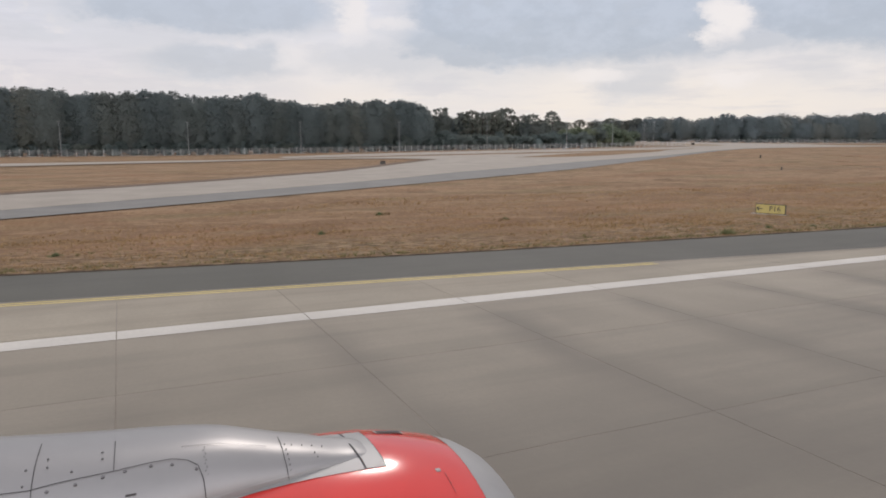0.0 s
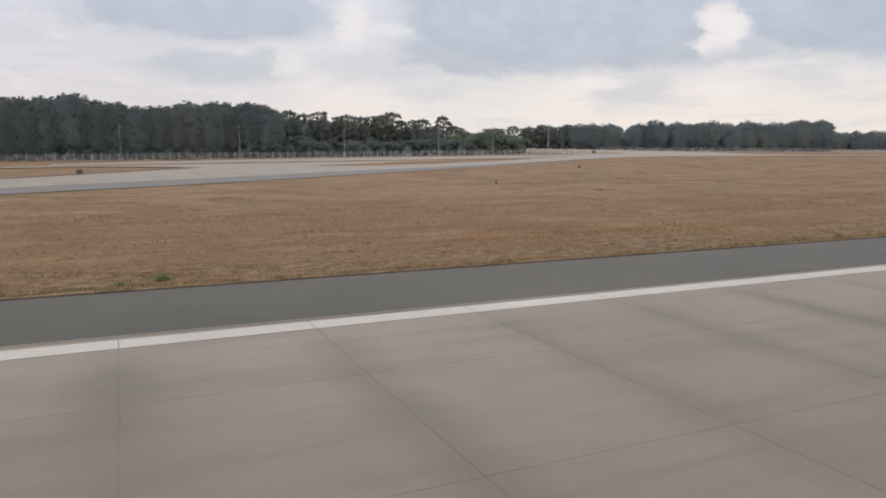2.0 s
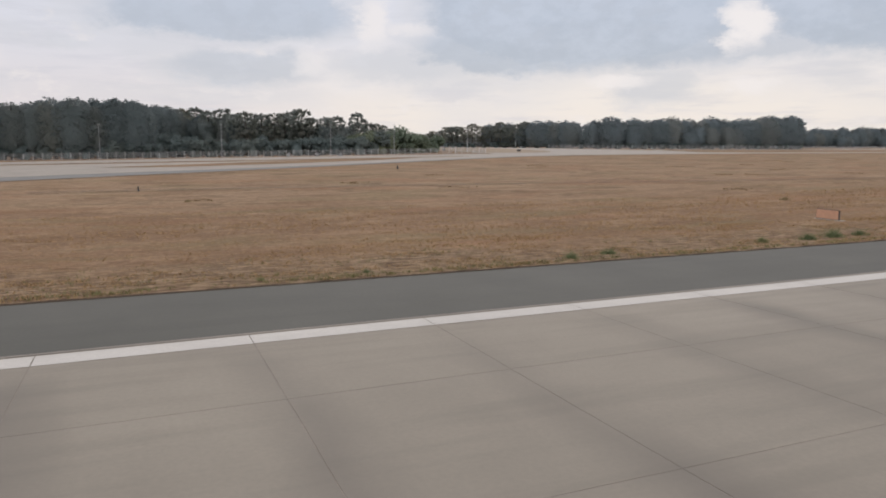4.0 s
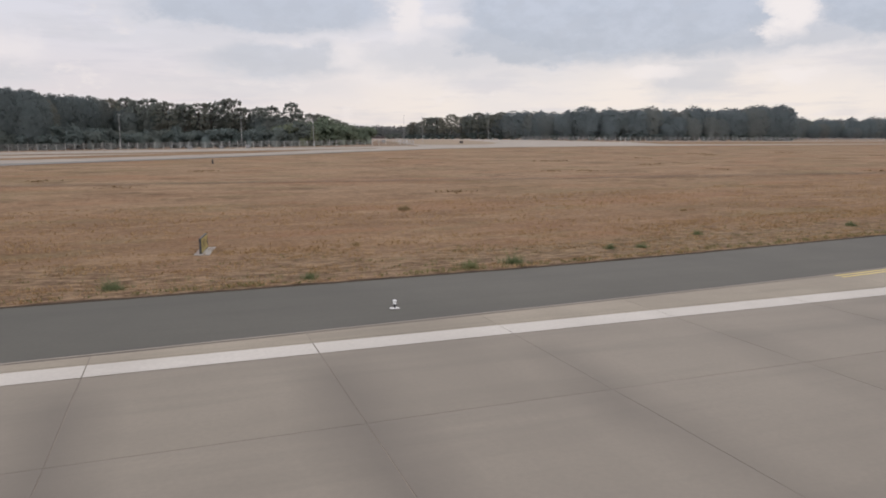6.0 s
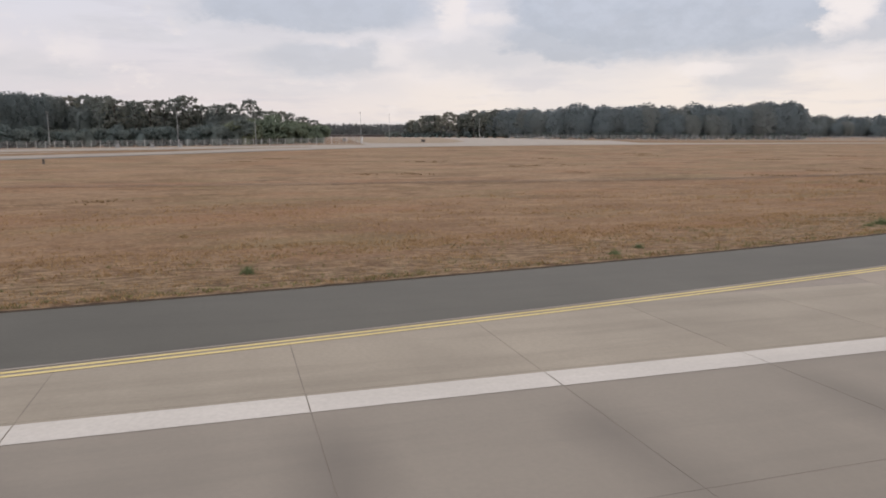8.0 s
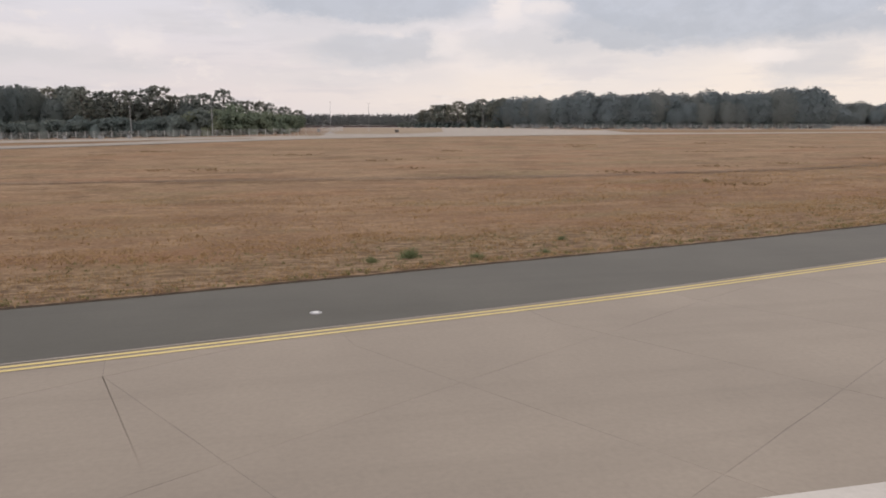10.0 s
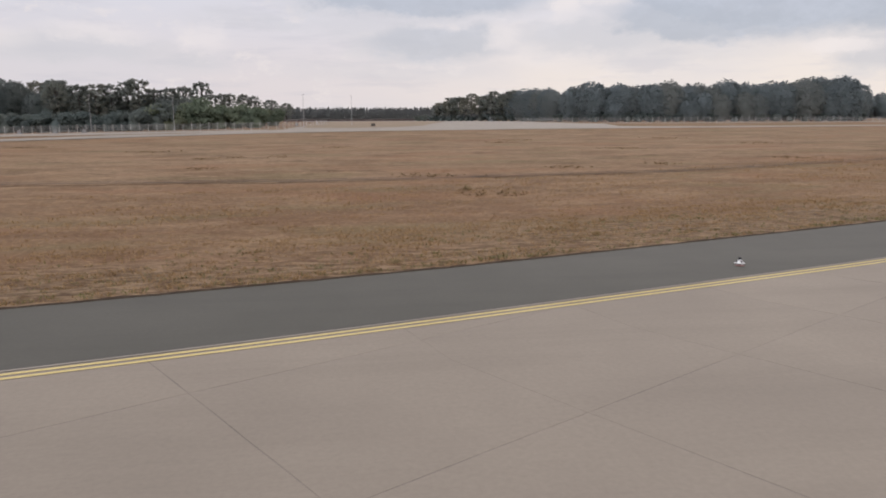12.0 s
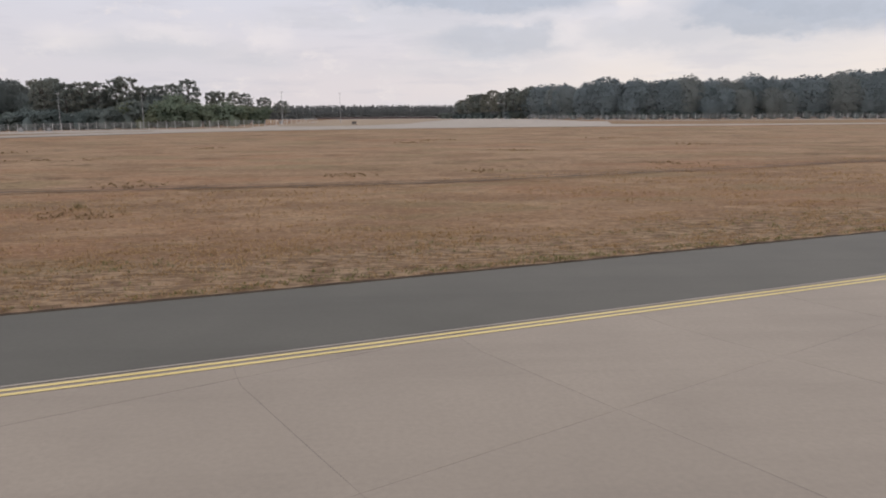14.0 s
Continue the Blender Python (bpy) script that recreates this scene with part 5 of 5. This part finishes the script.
WEEDS = [weed_kind(80 + s, M_GREENTUFT) for s in range(3)]
for i, (x, y, s) in enumerate(((30, 27.6, 1.1), (34.8, 29.1, 0.5), (37.7, 28.4, 0.4), (-2.9, 35, 0.5), (16.9, 47.5, 0.6), (23.3, 40.4, 0.5), (10.1, 37.9, 0.5), (61.2, 28.0, 0.9), (59.7, 27.3, 0.6), (55.9, 26.8, 0.5),
                               (98, 27.2, 0.7), (116.2, 27.3, 0.5), (120.4, 27.4, 0.5), (130.1, 27.4, 0.9), (132.5, 27.9, 0.9), (142.8, 28.4, 0.8), (146.1, 28.3, 1.1), (148.5, 28.7, 1.3), (150.6, 28.6, 0.9),
                               (154.5, 28.0, 1.0), (167.3, 27.6, 1.0), (169.3, 27.9, 1.1), (175.5, 30.4, 0.6), (177, 30.1, 0.6), (161, 27.5, 0.8), (182.8, 33.2, 0.6), (187.9, 29.6, 0.4), (193.9, 33.2, 0.7),
                               (198.9, 30.9, 0.4), (209.3, 32.9, 0.7), (211.5, 34.6, 0.5), (230.6, 38.9, 1.0), (229, 38.2, 0.6), (238.2, 41.9, 0.5), (236.1, 38.3, 0.6), (233.1, 37.9, 0.7))):
    m = pose(x, y, float(rise(x, y)), 0, 0, i * 77)
    k = WEEDS[i % 3]
    if i < 3:
        k.matrix_world, c = m, k
    else:
        c = copy_thing(k, m)
    c.scale = (s * 0.62, s * 0.62, s * 1.0)
    tagged(c, "green weed clump growing at the edge of dry grass", "weed", "roadside weeds")

M_DEAD = leaf_material("dead_stalks", (0.27, 0.205, 0.115), (0.34, 0.262, 0.15), 0.45)
DRY = [weed_kind(90 + k, M_DEAD, "dry_bush") for k in range(2)]
for i, (x, y, s) in enumerate(((172.5, 53.4, 1.1), (116.3, 74.3, 0.8), (265.3, 73.0, 0.9), (257.8, 44.6, 0.6), (256.9, 43.2, 0.5), (267.3, 50.2, 0.5), (191, 44.6, 0.6),
                               (72, 35.7, 0.4), (164.7, 35.9, 0.5))):
    m = pose(x, y, float(rise(x, y)), 0, 0, i * 53)
    c = DRY[i] if i < 2 else copy_thing(DRY[i % 2], m)
    c.matrix_world = m
    c.scale = (s * 0.6, s * 0.6, s)
    tagged(c, "dead straw-brown bush standing in the meadow", "bush", "dry bushes")

M_DARKTUFT = leaf_material("dark_dry_tussock", (0.20, 0.135, 0.075), (0.28, 0.19, 0.105), 0.4)
g = np.random.default_rng(5)
tv = []
for x0, y0, w in ((203, 153, 6), (196, 142, 4), (248, 116.6, 4), (238, 114.4, 3), (291, 163, 7), (324, 166, 7), (264, 85.5, 5), (267, 69.5, 4), (285.7, 153, 5), (217, 100, 4), (241, 98.5, 3), (211, 101.6, 3),
                  (183, 70, 3), (292, 96.5, 3), (279.6, 93, 4), (312, 103, 4), (200, 152, 4), (242, 116, 2), (17, 47.6, 1.5), (23, 40.2, 1.0), (160, 118, 4), (140, 100, 3), (118, 76, 2), (150, 86, 3), (300, 128, 5), (330, 140, 6), (255, 140, 5), (228, 132, 5)):
    n = int(9 * w)
    x, y = x0 + g.normal(0, w * 0.34, n), y0 + g.normal(0, w * 0.30, n)
    tv.append(blades(g, x, y, rise(x, y), g.uniform(0.08, 0.22, n), np.full(n, 0.09), 3))
tagged(new("tussocks", blade_mesh("tussocks", np.concatenate(tv), M_DARKTUFT)), "dark patches of dead tussock grass in the meadow", "grass", kind="stuff")


# ---- concrete slabs of the runway and its exit ----
def clip(poly, p, n):
    """Keep the part of a plan polygon on the side that n points to."""
    out = []
    for a, b in zip(poly, poly[1:] + poly[:1]):
        da = (a[0] - p[0]) * n[0] + (a[1] - p[1]) * n[1]
        db = (b[0] - p[0]) * n[0] + (b[1] - p[1]) * n[1]
        if da >= 0:
            out.append(a)
        if da * db < 0:
            t = da / (da - db)
            out.append((a[0] + (b[0] - a[0]) * t, a[1] + (b[1] - a[1]) * t))
    return out


def slab_mesh(poly):
    # edges broken a little, as spalled joints are
    rough = []
    for a, b in zip(poly, poly[1:] + poly[:1]):
        ln = math.hypot(b[0] - a[0], b[1] - a[1])
        px, py = -(b[1] - a[1]) / ln, (b[0] - a[0]) / ln
        rough.append(a)
        for k in (1, 2, 3):
            j = random.uniform(-0.002, 0.016)
            t = k / 4 + random.uniform(-0.06, 0.06)
            rough.append((a[0] + (b[0] - a[0]) * t + px * j, a[1] + (b[1] - a[1]) * t + py * j))
    poly = rough
    n = len(poly)
    vs = [(x, y, 0.0) for x, y in poly] + [(x, y, -0.03) for x, y in poly]
    fs = [tuple(range(n))] + [(i, i + n, (i + 1) % n + n, (i + 1) % n) for i in range(n)]
    return vs, fs


def add_slab(poly, parent, mat, z):
    if len(poly) < 3:
        return
    area = 0.5 * sum(a[0] * b[1] - b[0] * a[1] for a, b in zip(poly, poly[1:] + poly[:1]))
    if abs(area) < 0.3:
        return
    if area < 0:
        poly = poly[::-1]
    cx, cy = sum(p[0] for p in poly) / len(poly), sum(p[1] for p in poly) / len(poly)
    vs, fs = slab_mesh([(x - cx, y - cy) for x, y in poly])
    ob = new("slab", mesh_of("slab", vs, fs, mat))
    ob.parent, ob.location = parent, (cx, cy, z)


GAP = 0.006
ROWS = [2.65, 8.2, 13.75, 19.3, 24.85]
for i in range(-6, 43):
    # towards the exit the cross joints are nearly closed
    x0, x1 = 5 * i - 0.35 + (GAP if i < 33 else 0.0035), 5 * i + 4.65 - (GAP if i < 32 else 0.0035)
    for r0, r1 in zip(ROWS, ROWS[1:]):
        poly = [(x0, r0 + GAP), (x1, r0 + GAP), (x1, r1 - GAP), (x0, r1 - GAP)]
        ya, yb = inner_y(x0) - 0.2, inner_y(x1) - 0.2
        if min(ya, yb) < r1:
            poly = clip(poly, (x0, ya), ((yb - ya), -(x1 - x0)))
        add_slab(poly, runway, M_CONC, 0.0)
exit_bed = tagged(new("taxiway_exit", strip("taxiway_exit", lambda x: inner_y(x) - 26.5, lambda x: inner_y(x) - 0.2, 214.7, 420, 4, -0.003, M_SEAL)),
                  "pale concrete exit taxiway of large slabs with sealed joints", "taxiway", kind="structure")
# the exit's slabs lie square to its own direction, 31 degrees off the runway
TURN = radians(31)
cu, su = math.cos(TURN), math.sin(TURN)


def on_exit(u, v):
    return (u * cu - v * su, u * su + v * cu)


# how far from the edge each cross joint turns square to it
REACH = {0: 2.0, 1: 1.6, 2: 3.1, 3: 2.25, 4: 0.3, 5: 3.3, 6: 3.1, 7: 2.45, 8: 0.3, 9: 1.0}


def bend(poly):
    """Near the pavement's edge the cross joints turn square to it."""
    def reach_at(p):
        return REACH.get(round((p[0] * cu + p[1] * su - 213.95) / 4.945), 1.8)

    def depth(p):
        slope = (inner_y(p[0] + 3) - inner_y(p[0] - 3)) / 6
        c = 1 / math.hypot(1, slope)
        return (inner_y(p[0]) - p[1]) * c, (c, slope * c)

    split = []
    for p, q in zip(poly, poly[1:] + poly[:1]):
        split.append(p)
        d0, d1 = depth(p)[0] - reach_at(p), depth(q)[0] - reach_at(q)
        if d0 * d1 < 0:
            k = d0 / (d0 - d1)
            split.append((p[0] + (q[0] - p[0]) * k, p[1] + (q[1] - p[1]) * k))
    out = []
    for p in split:
        d, (tx, ty) = depth(p)
        reach = reach_at(p)
        if d < reach:
            along, across = -su * tx + cu * ty, su * ty + cu * tx
            k = along / across * (reach - max(d, 0))
            p = (p[0] - tx * k, p[1] - ty * k)
        out.append(p)
    return out


def across_gap(k):
    """Half width of a cross joint: some gape, some are nearly closed."""
    return GAP if k in (0, 1, 2, 3, 4, 7, 8, 9) else 0.0035


def along_gap(k, u):
    return GAP if k == 0 or (k == -1 and u < 232) else 0.002


for iu in range(-9, 27):
    for iv in range(-12, 9):
        u0, u1, v0, v1 = 218.88 + 4.945 * iu, 223.825 + 4.945 * iu, -107.7 - 5.3 * iv, -102.4 - 5.3 * iv
        u0, u1 = u0 + across_gap(iu + 1), u1 - across_gap(iu + 2)
        v0, v1 = v0 + along_gap(iv, u0), v1 - along_gap(iv - 1, u0)
        poly = [on_exit(u0, v0), on_exit(u1, v0), on_exit(u1, v1), on_exit(u0, v1)]
        cx, cy = sum(p[0] for p in poly) / 4, sum(p[1] for p in poly) / 4
        if not (208 < cx < 345 and inner_y(cx) - 30 < cy < inner_y(cx) + 5):
            continue
        poly = clip(poly, (214.65 + GAP, 0), (1, 0))
        xa, xb = cx - 4, cx + 4
        ya, yb = inner_y(xa) - 0.2, inner_y(xb) - 0.2
        poly = clip(poly, (xa, ya), ((yb - ya), -(xb - xa)))
        poly = clip(poly, (xa, ya - 26), (-(yb - ya), (xb - xa)))
        if len(poly) > 2:
            add_slab(bend(poly), exit_bed, M_TAXI, 0.0)
for nm, top, x0, x1 in (("runway_centre", lambda x: min(inner_y(x) - 26.55, 60), 214.7, 420),):
    tagged(new(nm, strip(nm, lambda x: -42, top, x0, x1, 4, -0.001, M_TAXI)), "pale worn concrete of the runway beyond the exit", "runway", kind="structure")
near_side = tagged(new("runway_centre", strip("runway_centre", lambda x: -42, lambda x: 2.63, -300, 214.6, 8, 0.0, M_CONC)),
                   "worn grey concrete of the runway's middle", "runway", kind="structure")
